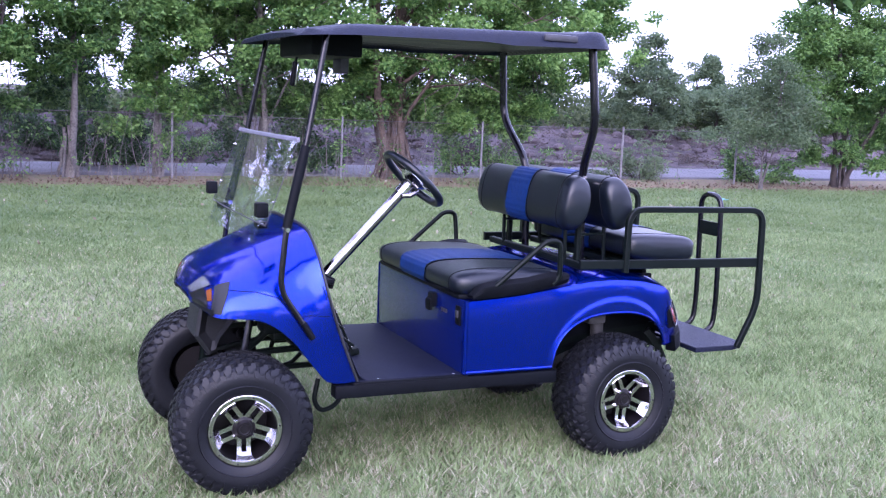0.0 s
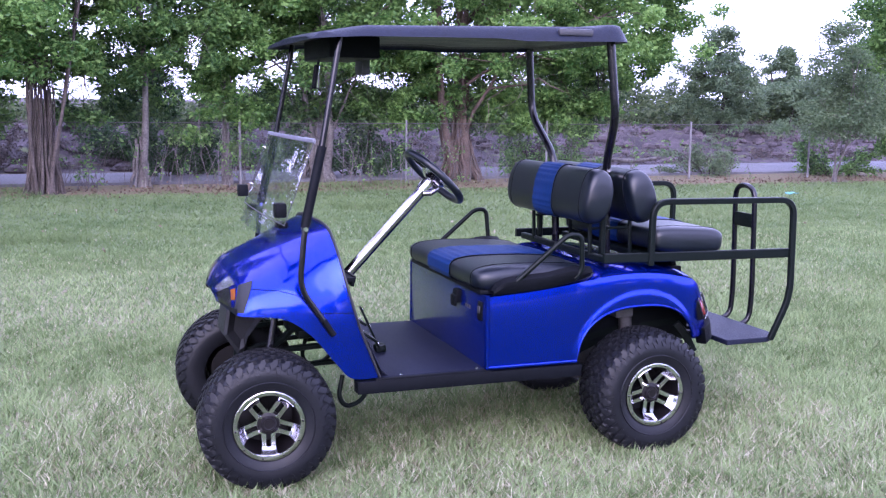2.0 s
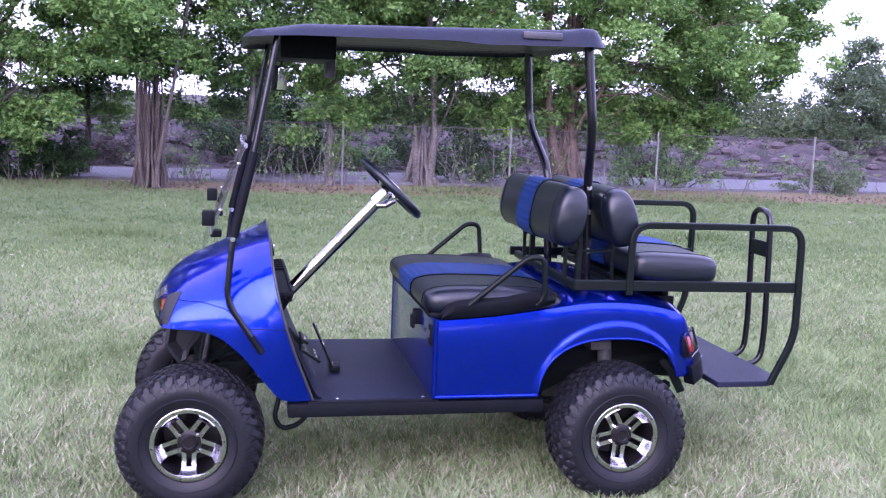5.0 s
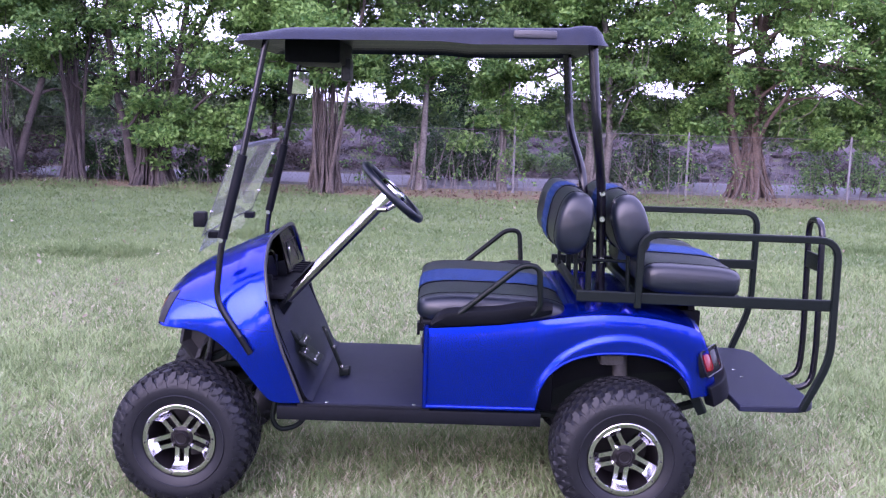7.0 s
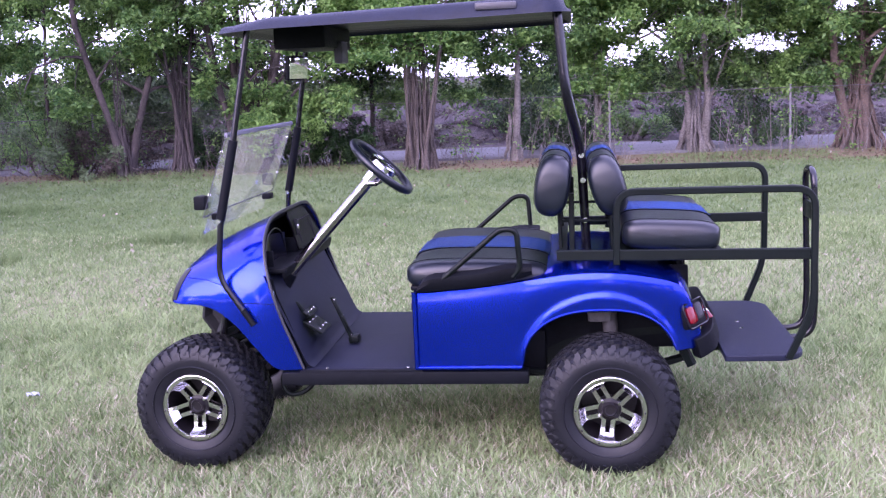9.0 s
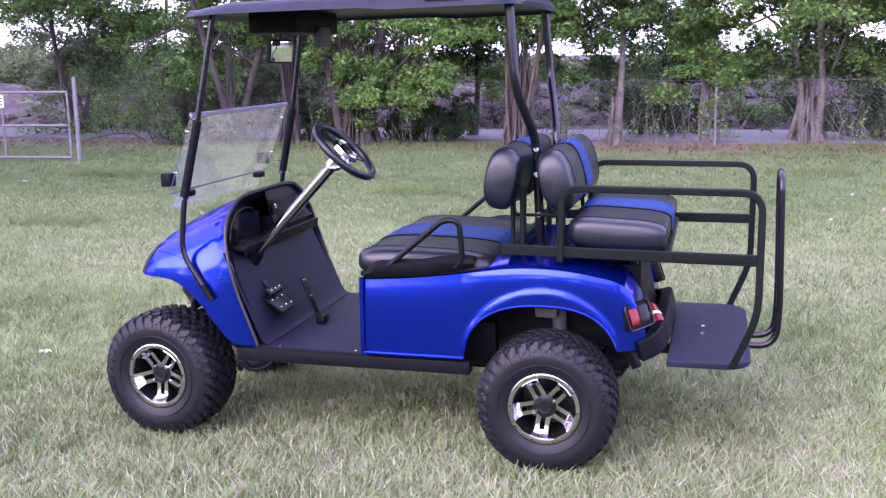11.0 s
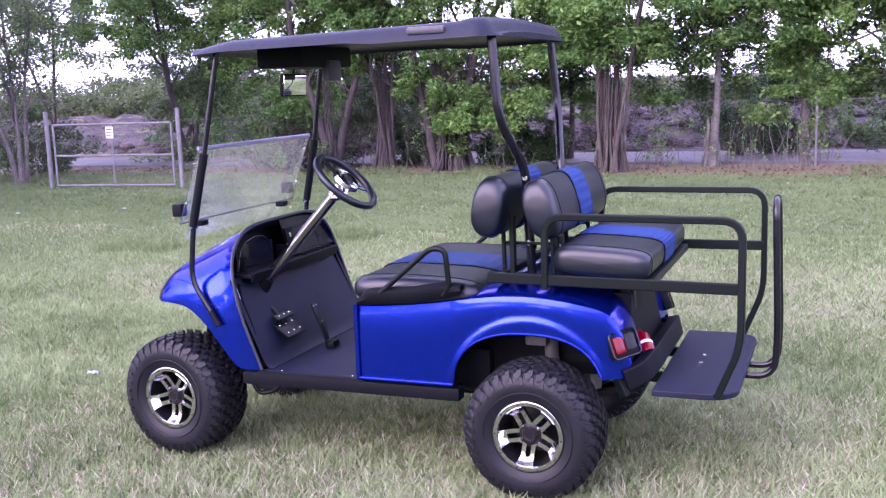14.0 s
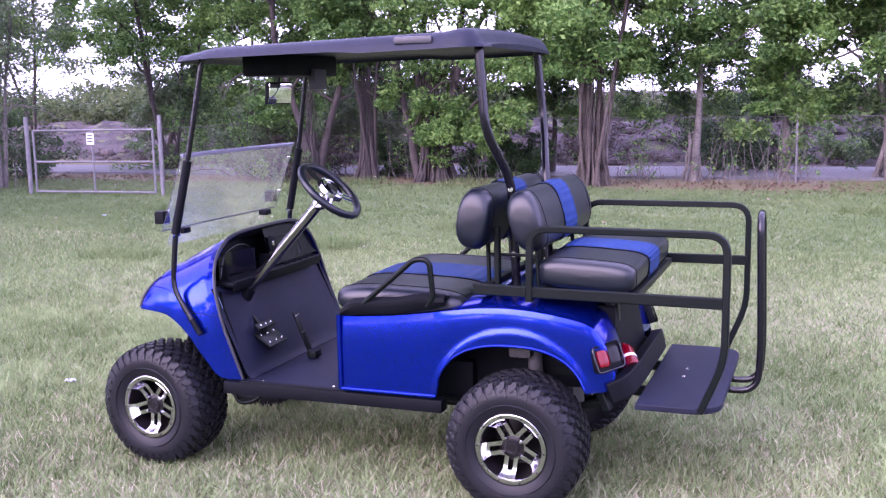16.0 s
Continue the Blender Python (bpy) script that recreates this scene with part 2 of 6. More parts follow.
def ground_material():
    """Lawn near the cart, bare dirt and leaf litter past the fence line."""
    m = bpy.data.materials.new("lawn_and_dirt")
    m.use_nodes = True
    n, l = m.node_tree.nodes, m.node_tree.links
    b = n["Principled BSDF"]
    b.inputs["Roughness"].default_value = 0.95
    b.inputs["Specular IOR Level"].default_value = 0.2
    co, sep = n.new("ShaderNodeTexCoord"), n.new("ShaderNodeSeparateXYZ")
    l.new(co.outputs["Object"], sep.inputs[0])

    def noise_at(scale, detail=5):
        t = n.new("ShaderNodeTexNoise")
        t.inputs["Scale"].default_value, t.inputs["Detail"].default_value = scale, detail
        l.new(co.outputs["Object"], t.inputs["Vector"])
        return t.outputs["Fac"]

    def blend(fac, a, c, lo=0.35, hi=0.65):
        r, x = n.new("ShaderNodeMapRange"), n.new("ShaderNodeMix")
        r.inputs["From Min"].default_value, r.inputs["From Max"].default_value = lo, hi
        x.data_type = "RGBA"
        l.new(fac, r.inputs["Value"]), l.new(r.outputs["Result"], x.inputs["Factor"])
        for key, v in (("A", a), ("B", c)):
            if isinstance(v, tuple):
                x.inputs[key].default_value = (*v, 1)
            else:
                l.new(v, x.inputs[key])
        return x.outputs["Result"]

    lawn = blend(noise_at(0.7), (0.08, 0.13, 0.052), (0.135, 0.175, 0.08))
    lawn = blend(noise_at(9), lawn, (0.17, 0.195, 0.115), 0.50, 0.72)
    lawn = blend(noise_at(70, 3), lawn, (0.06, 0.08, 0.04), 0.5, 0.75)
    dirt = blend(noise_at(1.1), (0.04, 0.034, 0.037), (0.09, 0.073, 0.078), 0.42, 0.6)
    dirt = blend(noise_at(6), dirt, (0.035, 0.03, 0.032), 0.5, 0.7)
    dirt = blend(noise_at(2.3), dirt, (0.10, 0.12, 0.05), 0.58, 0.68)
    litter = blend(noise_at(12), (0.17, 0.115, 0.085), (0.11, 0.12, 0.05))
    soil = blend(noise_at(25, 4), (0.15, 0.152, 0.088), (0.27, 0.26, 0.162))
    # straw thatch round the cart, paler to offset the shade there, fades into plain lawn on all sides
    across = n.new("ShaderNodeMath")
    across.operation = "ABSOLUTE"
    l.new(sep.outputs["X"], across.inputs[0])
    soil = blend(across.outputs[0], soil, lawn, 3.8, 5.6)
    soil = blend(sep.outputs["Y"], lawn, soil, -2.4, -1.0)
    lawn = blend(sep.outputs["Y"], soil, lawn, 2.0, 7.5)
    wob, shift = n.new("ShaderNodeMath"), n.new("ShaderNodeMath")
    wob.operation, shift.operation = "MULTIPLY_ADD", "ADD"
    l.new(noise_at(0.9), wob.inputs[0])
    wob.inputs[1].default_value, wob.inputs[2].default_value = 1.6, -0.8
    l.new(sep.outputs["Y"], shift.inputs[0]), l.new(wob.outputs[0], shift.inputs[1])
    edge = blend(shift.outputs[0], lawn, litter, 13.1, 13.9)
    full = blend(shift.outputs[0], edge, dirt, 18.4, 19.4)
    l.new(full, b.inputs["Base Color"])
    bp = n.new("ShaderNodeBump")
    bp.inputs["Strength"].default_value, bp.inputs["Distance"].default_value = 0.7, 0.03
    l.new(noise_at(45, 6), bp.inputs["Height"]), l.new(bp.outputs["Normal"], b.inputs["Normal"])
    return m


GROUND = ground_material()


# ---- mesh helpers ----
def mesh_from(name, verts, faces, smooth=True):
    me = bpy.data.meshes.new(name)
    me.from_pydata([tuple(v) for v in verts], [], [tuple(f) for f in faces])
    me.polygons.foreach_set("use_smooth", [smooth] * len(me.polygons))
    me.update()
    return me


def part(name, bm, mat, parent=None, label="", smooth=True, bevel=0.0):
    """Links a bmesh, or (vertices, faces), as one mesh object under a thing or a part."""
    if isinstance(bm, tuple):
        me = mesh_from(name, *bm, smooth)
    else:
        me = bpy.data.meshes.new(name)
        bmesh.ops.recalc_face_normals(bm, faces=bm.faces)
        bm.to_mesh(me)
        bm.free()
        me.polygons.foreach_set("use_smooth", [smooth] * len(me.polygons))
    me.materials.append(mat)
    if smooth:
        me.set_sharp_from_angle(angle=radians(38))
    ob = new(name, me)
    if parent:
        ob.parent = parent
    if bevel:
        mod = ob.modifiers.new("bevel", "BEVEL")
        mod.width, mod.segments, mod.limit_method = bevel, 2, "ANGLE"
    if label:
        ob["label"] = label
    return ob


def joined(*pieces):
    """Several (vertices, faces) as one."""
    verts, faces = [], []
    for v, f in pieces:
        k = len(verts)
        verts += [tuple(p) for p in v]
        faces += [tuple(i + k for i in q) for q in f]
    return verts, faces


def moved(piece, m):
    return [tuple(m @ Vector(v)) for v in piece[0]], piece[1]


def box(cx, cy, cz, sx, sy, sz, bevel=0.006, turn=None):
    """A box with rounded edges."""
    bm = bmesh.new()
    bmesh.ops.create_cube(bm, size=1)
    bmesh.ops.scale(bm, vec=(sx, sy, sz), verts=bm.verts)
    if bevel:
        bmesh.ops.bevel(bm, geom=bm.edges[:], offset=bevel, segments=2, affect="EDGES", profile=0.6)
    m = Matrix.Translation((cx, cy, cz)) @ (turn.to_matrix().to_4x4() if turn else Matrix())
    bmesh.ops.transform(bm, matrix=m, verts=bm.verts)
    bm.verts.index_update()
    out = [v.co[:] for v in bm.verts], [[v.index for v in f.verts] for f in bm.faces]
    bm.free()
    return out


def rounded_path(points, radius, steps=6):
    """A polyline whose corners are turned into bends."""
    pts = [Vector(p) for p in points]
    out = [pts[0]]
    for a, b, c in zip(pts, pts[1:], pts[2:]):
        r = min(radius, (a - b).length * 0.48, (c - b).length * 0.48)
        p, q = b + (a - b).normalized() * r, b + (c - b).normalized() * r
        for k in range(steps + 1):
            s = k / steps
            out.append(p * (1 - s) ** 2 + b * 2 * s * (1 - s) + q * s * s)
    return out + [pts[-1]]


def sweep(path, section, radii=None, caps=True, up=(0, 0, 1)):
    """Sweeps a closed section of (a, b) offsets along a path. radii: a factor at each point."""
    path = [Vector(p) for p in path]
    n, k = len(path), len(section)
    verts, faces = [], []
    tangent = (path[1] - path[0]).normalized()
    side = tangent.cross(Vector(up))
    if side.length < 0.1:
        side = tangent.cross(Vector((0, 1, 0)))
    side.normalize()
    for i, p in enumerate(path):
        t = (path[min(i + 1, n - 1)] - path[max(i - 1, 0)]).normalized()
        side = (side - t * side.dot(t)).normalized()
        over = side.cross(t)
        f = radii[i] if radii else 1.0
        verts += [tuple(p + side * (a * f) + over * (b * f)) for a, b in section]
    for i in range(n - 1):
        for j in range(k):
            j2 = (j + 1) % k
            faces.append((i * k + j, i * k + j2, (i + 1) * k + j2, (i + 1) * k + j))
    if caps:
        faces += [tuple(range(k - 1, -1, -1)), tuple(range((n - 1) * k, n * k))]
    return verts, faces


def ring(r, n=12):
    return [(r * math.cos(2 * math.pi * i / n), r * math.sin(2 * math.pi * i / n)) for i in range(n)]


def square(w, h, c=0.004):
    w, h = w / 2, h / 2
    return [(w, -h + c), (w, h - c), (w - c, h), (-w + c, h), (-w, h - c), (-w, -h + c), (-w + c, -h), (w - c, -h)]


def tube(points, r, bend=0.05, n=12, steps=6):
    return sweep(rounded_path(points, bend, steps), ring(r, n))


def bar(points, w, h, bend=0.05, up=(0, 0, 1)):
    return sweep(rounded_path(points, bend), square(w, h), up=up)


def taper(path, r0, r1, n=9, wob=0.0, seed=0):
    k = len(path)
    rnd = random.Random(seed)
    return sweep(path, ring(1, n), [(r0 + (r1 - r0) * (i / (k - 1)) ** 0.8) * (1 + wob * rnd.uniform(-1, 1)) for i in range(k)])


def grid(rows, closed=False):
    """A sheet through rows of points."""
    n, k = len(rows), len(rows[0])
    faces = []
    for i in range(n - 1):
        for j in range(k if closed else k - 1):
            j2 = (j + 1) % k
            faces.append((i * k + j, i * k + j2, (i + 1) * k + j2, (i + 1) * k + j))
    return [tuple(p) for r in rows for p in r], faces


def lathe(profile, n=48, axis="y"):
    """Turns a profile of (radius, along) about the y axis."""
    rows = []
    for i in range(n):
        a = 2 * math.pi * i / n
        rows.append([(r * math.cos(a), y, r * math.sin(a)) for r, y in profile])
    rows.append(rows[0])
    v, f = grid(rows)
    k = len(profile)
    f = [tuple(i % (n * k) for i in q) for q in f]
    return v[: n * k], f


def thick(piece, depth):
    """Gives a sheet a thickness, inwards along its normals."""
    bm = bmesh.new()
    vs = [bm.verts.new(v) for v in piece[0]]
    for q in piece[1]:
        bm.faces.new([vs[i] for i in q])
    bmesh.ops.recalc_face_normals(bm, faces=bm.faces)
    bmesh.ops.solidify(bm, geom=bm.faces[:], thickness=depth)
    bm.verts.index_update()
    out = [v.co[:] for v in bm.verts], [[v.index for v in f.verts] for f in bm.faces]
    bm.free()
    return out


def lerp(table, x):
    """Piecewise smooth value from (x, value) rows."""
    return float(np.interp(x, [a for a, _ in table], [b for _, b in table]))


def mirrored(piece):
    return [(x, -y, z) for x, y, z in piece[0]], [tuple(reversed(q)) for q in piece[1]]


# ---- the setting: ground, road, bank ----
DIP = 0.06


def ground_height(x, y):
    """Flat lawn; past the road a low bank of bulldozed soil."""
    s = min(1.0, max(0.0, (y - (19.2 + 0.06 * x)) / 5.0))
    s = s * s * (3 - 2 * s)
    lump = 0.55 * noise.noise((x * 0.45, y * 0.5, 3.1)) + 0.42 * noise.noise((x * 1.3, y * 1.4, 7.7)) + 0.24 * noise.noise((x * 3.1, y * 3.3, 1.7))
    lawn = 0.02 * noise.noise((x * 0.25, y * 0.25, 0.4)) * min(1.0, max(0.0, (abs(x) + abs(y) - 3) / 4))
    fall = min(1.0, max(0.0, (y - 3.0) / 8.0))
    return lawn - DIP * fall * fall * (3 - 2 * fall) + s * (0.72 + 0.55 * lump)


def spaced(lo, hi, fine, far):
    """Coordinates that are dense between lo and hi and thin out to far."""
    mid = list(np.arange(lo, hi, fine))
    out, step, p = [], fine, hi
    while p < far:
        out.append(p)
        step *= 1.35
        p += step
    back, step, p = [], fine, lo - fine
    while p > -far:
        back.append(p)
        step *= 1.35
        p -= step
    return back[::-1] + mid + out


def build_ground():
    xs, ys = spaced(-28, 36, 0.35, 1800), spaced(-6, 32, 0.35, 1800)
    rows = [[(x, y, ground_height(x, y) if abs(x) < 200 and y < 200 else (1.0 if y > 20 else 0.0)) for x in xs] for y in ys]
    ob = part("ground", grid(rows), GROUND)
    tagged(ob, "mown pale green lawn with dry patches and a dirt bank", "ground", kind="structure")


def build_road():
    xs = list(np.arange(-40, 60, 1.0))
    rows = []
    for s in np.linspace(0, 1, 5):
        rows.append([(x, (15.65 + 0.05 * x) * (1 - s) + (18.4 + 0.075 * x) * s, 0.045 - DIP + 0.03 * math.sin(math.pi * s)) for x in xs])
    rows = [[(x, y - 0.05, -0.05 - DIP) for x, y, z in rows[0]]] + rows + [[(x, y + 0.05, -0.05 - DIP) for x, y, z in rows[-1]]]
    ob = part("road", grid(rows), ASPHALT)
    tagged(ob, "narrow grey asphalt road behind the fence", "road", kind="structure")


build_ground()
build_road()


# ---- leaves and grass as many small blades ----
def leaf_cloud(centres, spreads, count, size, rng, droop=0.3, narrow=0.5):
    """Small folded leaves scattered round clump centres. Returns arrays of vertices and faces."""
    centres, spreads = np.asarray(centres, float), np.asarray(spreads, float)
    pick = rng.integers(0, len(centres), count)
    off = rng.normal(size=(count, 3))
    off /= np.linalg.norm(off, axis=1, keepdims=True) + 1e-9
    off *= rng.random((count, 1)) ** 0.45
    base = centres[pick] + off * spreads[pick]
    way = rng.normal(size=(count, 3))
    way[:, 2] = way[:, 2] * 0.6 - droop
    way /= np.linalg.norm(way, axis=1, keepdims=True)
    side = np.cross(way, rng.normal(size=(count, 3)))
    side /= np.linalg.norm(side, axis=1, keepdims=True) + 1e-9
    over = np.cross(side, way)
    ln = size * rng.uniform(0.6, 1.3, (count, 1))
    mid = base + way * ln * 0.45 + over * ln * 0.10
    v = np.stack([base, mid + side * ln * narrow * 0.5, base + way * ln, mid - side * ln * narrow * 0.5], 1).reshape(-1, 3)
    k = np.arange(count)[:, None] * 4
    return v, np.concatenate([k + [0, 1, 2], k + [0, 2, 3]], 0)


def tri_mesh(name, v, f, mat):
    me = bpy.data.meshes.new(name)
    me.vertices.add(len(v))
    me.vertices.foreach_set("co", np.asarray(v, np.float32).ravel())
    me.loops.add(len(f) * 3)
    me.loops.foreach_set("vertex_index", np.asarray(f, np.int32).ravel())
    me.polygons.add(len(f))
    me.polygons.foreach_set("loop_start", np.arange(len(f), dtype=np.int32) * 3)
    me.update(calc_edges=True)
    me.validate()
    me.materials.append(mat)
    return me


def wander(start, way, length, steps, rng, bend=0.25, lift=0.0):
    """A crooked path for a stem or a limb."""
    p, d = Vector(start), Vector(way).normalized()
    out = [p.copy()]
    for _ in range(steps):
        d = (d + Vector(rng.normal(size=3)) * bend + Vector((0, 0, lift))).normalized()
        p = p + d * (length / steps)
        out.append(p.copy())
    return out


def open_sky(x, z, shut=0.0):
    """Whether a gap between the crowns of the row lies here."""
    return noise.noise((x * 0.8 + 3.0, 1.7, z * 1.0)) + 0.8 * noise.noise((x * 2.6, 6.2, z * 2.9)) > 0.26 + shut


# clear openings low in the row of crowns: place along it, height, half-width, half-height
OPENINGS = ((-1.95, 1.68, 0.34, 0.34), (-0.40, 1.88, 0.36, 0.36), (0.02, 2.45, 0.20, 0.34), (1.0, 1.82, 0.30, 0.24), (1.6, 2.2, 0.2, 0.2), (3.65, 1.98, 0.60, 0.18), (4.86, 2.63, 0.24, 0.2), (6.7, 2.02, 0.6, 0.18), (-6.6, 2.3, 0.5, 0.42), (-5.1, 1.84, 0.34, 0.22), (-4.25, 2.4, 0.2, 0.2))


def thinned(v, f, x0, rng):
    """The leaves of a crown without those that would hang in an opening; the rims stay ragged."""
    mid = v[f].mean(1)
    keep = np.ones(len(f), bool)
    for gx, gz, rx, rz in OPENINGS:
        e = np.hypot((mid[:, 0] + x0 - gx) / rx, (mid[:, 2] - gz) / rz) + 0.30 * np.sin(mid[:, 0] * 17 + mid[:, 2] * 23) * np.sin(mid[:, 2] * 31 - mid[:, 0] * 11)
        keep &= ~((e < 1.0) & (rng.random(len(f)) < 0.90))
    return v, f[keep]


def build_tree(x, y, label, seed, leaf, bark, stems=1, radius=0.1, crown=2.0, roots=0, fork=1.6, low=2.2, height=11.0, canopy=20, top=46, drapes=(), density=135, size=0.125, lean=(0, 0), strands=0, skirt=0.0, limbs=5, slim=1.0, splay=0.13, cone=False, shut=0.0, group="trees along the fence"):
    """A tree: crooked tapered stems that fork into arching limbs, hanging root strands with a flared skirt of roots,
    and a crown of small leaf clumps with gaps. crown: half-width; low: underside of the crown;
    drapes: (offset along the row, height, width, clumps) of boughs that hang below it."""
    rng = np.random.default_rng(seed)
    tree = tagged(new("tree"), label, "tree", group=group)
    tree.location = (x, y, ground_height(x, y))
    pieces, clumps, spreads = [], [], []

    # holes in the crown through which the sky shows
    holes = [(rng.uniform(-0.85, 0.85) * crown, low + rng.uniform(0.15, 1.35), rng.uniform(0.34, 0.55)) for _ in range(round(crown * 0.8))]

    def clump(p, w, hang=False):
        if not cone and 2.0 < p[2] < 4.2 and open_sky(x + p[0], p[2], shut) and rng.random() < 0.88:
            return
        if not hang and shut < 0.3 and any(math.hypot(p[0] - hx, (p[2] - hz) * 1.2) < hr for hx, hz, hr in holes):
            return
        clumps.append(tuple(p))
        spreads.append((w * rng.uniform(0.7, 1.3), w * rng.uniform(0.7, 1.3), w * rng.uniform(0.45, 0.85)))

    for s in range(stems):
        a = 2 * math.pi * (s + rng.random() * 0.6) / stems
        spread = 0.0 if stems == 1 else radius * rng.uniform(0.6, 1.2)
        out = 0.04 if stems == 1 else splay
        stem = wander((math.cos(a) * spread, math.sin(a) * spread, -0.1), (math.cos(a) * out + lean[0], math.sin(a) * out + lean[1], 1), height * rng.uniform(0.85, 1.0), 18, rng, 0.085, 0.05)
        r0 = radius * (1.0 if stems == 1 else rng.uniform(0.42, 0.68) * slim)
        k = len(stem)
        flare = [1.7, 1.2] + [1.0] * k
        pieces.append(sweep(stem, ring(1, 10), [(r0 + (r0 * 0.25 - r0) * (i / (k - 1)) ** 0.8) * flare[i] * rng.uniform(0.88, 1.12) for i in range(k)]))
        for b in range(limbs):
            i = int(np.clip(fork / height * k + b * 1.1 + rng.random() * 1.5, 2, k - 2))
            ang = rng.random() * 2 * math.pi
            limb = wander(stem[i], (math.cos(ang), math.sin(ang) * 0.6, rng.uniform(0.5, 1.5)), crown * rng.uniform(0.6, 1.0), 8, rng, 0.20, -0.03)
            pieces.append(taper(limb, r0 * 0.45, r0 * 0.10, 7, 0.12, seed + b))
            for j in (5, 6, 8):
                if limb[j].z > low:
                    clump(limb[j], 0.38)
            for _ in range(3):
                twig = wander(limb[3 + int(rng.integers(0, 5))], (rng.normal(), rng.normal() * 0.6, rng.normal() * 0.6 + 0.1), crown * rng.uniform(0.25, 0.5), 5, rng, 0.32, -0.02)
                pieces.append(taper(twig, r0 * 0.14, r0 * 0.03, 5))
                if twig[-1].z > low:
                    clump(twig[-1], 0.32)
    for _ in range(round(canopy * 1.45) if cone else round(canopy * 2.0)):
        a, r = rng.random() * 2 * math.pi, crown * math.sqrt(rng.random())
        edge = r / crown
        clump((r * math.cos(a), r * math.sin(a) * 0.55, low + (1.7 if cone else 2.5) * rng.random() ** 0.8 - 0.25 * edge), 0.31)
    high = len(clumps)
    for _ in range(top):
        a, r = rng.random() * 2 * math.pi, crown * math.sqrt(rng.random()) * 0.9
        z = rng.uniform(low + 1.6, max(low + 1.7, height * 0.95))
        if cone:
            z = low + (height - low) * rng.random()
            r *= 1.05 - 0.85 * (z - low) / (height - low)
            clump((r * math.cos(a), r * math.sin(a), z), 0.3, True)
        elif z > 4.0 or not open_sky(x + r * math.cos(a), z, shut):
            clumps.append((r * math.cos(a), r * math.sin(a) * 0.6, max(z, 4.6)))
            spreads.append((0.7, 0.7, 0.5))
    split = len(clumps)
    for dx, z, w, n in drapes:
        bough = [Vector((dx * 0.25, 0, z + 1.1)), Vector((dx * 0.6, -0.15, z + 1.0)), Vector((dx, -0.2, z + 0.4)), Vector((dx * 1.04, -0.2, z - 0.2))]
        pieces.append(taper(rounded_path(bough, 0.3, 4), 0.022, 0.005, 5))
        for _ in range(n):
            clump((dx + rng.normal() * w * 0.5, rng.normal() * 0.3 - 0.15, z + rng.uniform(-0.55, 0.75)), 0.26, True)
    for _ in range(strands):
        a, r = rng.random() * 2 * math.pi, radius * rng.uniform(0.5, 1.15)
        zt = rng.uniform(1.3, 3.1)
        p0 = Vector((math.cos(a) * r, math.sin(a) * r, -0.05))
        p1 = Vector((math.cos(a + 0.4) * r * rng.uniform(0.6, 1.0), math.sin(a + 0.4) * r, zt))
        path = [p0.lerp(p1, q / 8) + Vector((rng.normal(), rng.normal(), 0)) * 0.016 for q in range(9)]
        pieces.append(taper(path, rng.uniform(0.007, 0.019), 0.006, 5, 0.15, seed))
    for _ in range(roots):
        a = rng.random() * 2 * math.pi
        start = Vector((math.cos(a) * radius * 0.85, math.sin(a) * radius * 0.85, rng.uniform(0.35, 1.0)))
        foot = radius + skirt * rng.uniform(0.4, 1.0)
        end = Vector((math.cos(a) * foot, math.sin(a) * foot, -0.06))
        path = [start.lerp(end, q / 6) - Vector((0, 0, 0.16 * math.sin(math.pi * q / 6) * start.z)) + Vector(rng.normal(size=3)) * 0.012 for q in range(7)]
        pieces.append(taper(path, rng.uniform(0.014, 0.03), rng.uniform(0.014, 0.035), 6, 0.15, seed))
    part("trunk", joined(*pieces), bark, tree)
    upper = range(high, split) if not cone else ()
    lower = [i for i in range(len(clumps)) if i not in upper]
    v, f = leaf_cloud([clumps[i] for i in lower], [spreads[i] for i in lower], round(density * 1.5) * len(lower), size * 0.78, rng)
    if upper:
        v2, f2 = leaf_cloud([clumps[i] for i in upper], [spreads[i] for i in upper], 70 * len(upper), size * 3.4, rng)
        v, f = np.concatenate([v, v2]), np.concatenate([f, f2 + len(v)])
    if group == "trees along the fence":
        v, f = thinned(v, f, x, rng)
    crown_ob = new("crown", tri_mesh("crown", v, f, leaf))
    crown_ob.parent = tree
    return tree


def build_bush(x, y, w, h, leaf, seed, label, leaves=1600, size=0.10, group="bushes by the road"):
    """A ragged bush: thin stems fanning from one foot, small loose clumps of leaves along them, and gaps between."""
    rng = np.random.default_rng(seed)
    bush = tagged(new("bush"), label, "bush", group=group)
    bush.location = (x, y, ground_height(x, y))
    clumps, spreads = [], []
    for _ in range(16):
        a = rng.random() * 2 * math.pi
        r = w * rng.random() * 0.5
        stem = wander((math.cos(a) * r, math.sin(a) * r * 0.6, -0.05), (math.cos(a) * 0.7, math.sin(a) * 0.5, rng.uniform(0.6, 1.5)), h * rng.uniform(0.5, 1.25), 6, rng, 0.28, 0.0)
        part("stem", taper(stem, 0.018, 0.004, 5), BARK_DARK, bush)
        for j in range(2, 7):
            if rng.random() < 0.8:
                clumps.append(stem[j][:])
                spreads.append((w * rng.uniform(0.08, 0.24), w * rng.uniform(0.08, 0.22), h * rng.uniform(0.05, 0.13)))
    v, f = leaf_cloud(clumps, spreads, leaves, size, rng)
    crown_ob = new("foliage", tri_mesh("foliage", v, f, leaf))
    crown_ob.parent = bush
    return bush


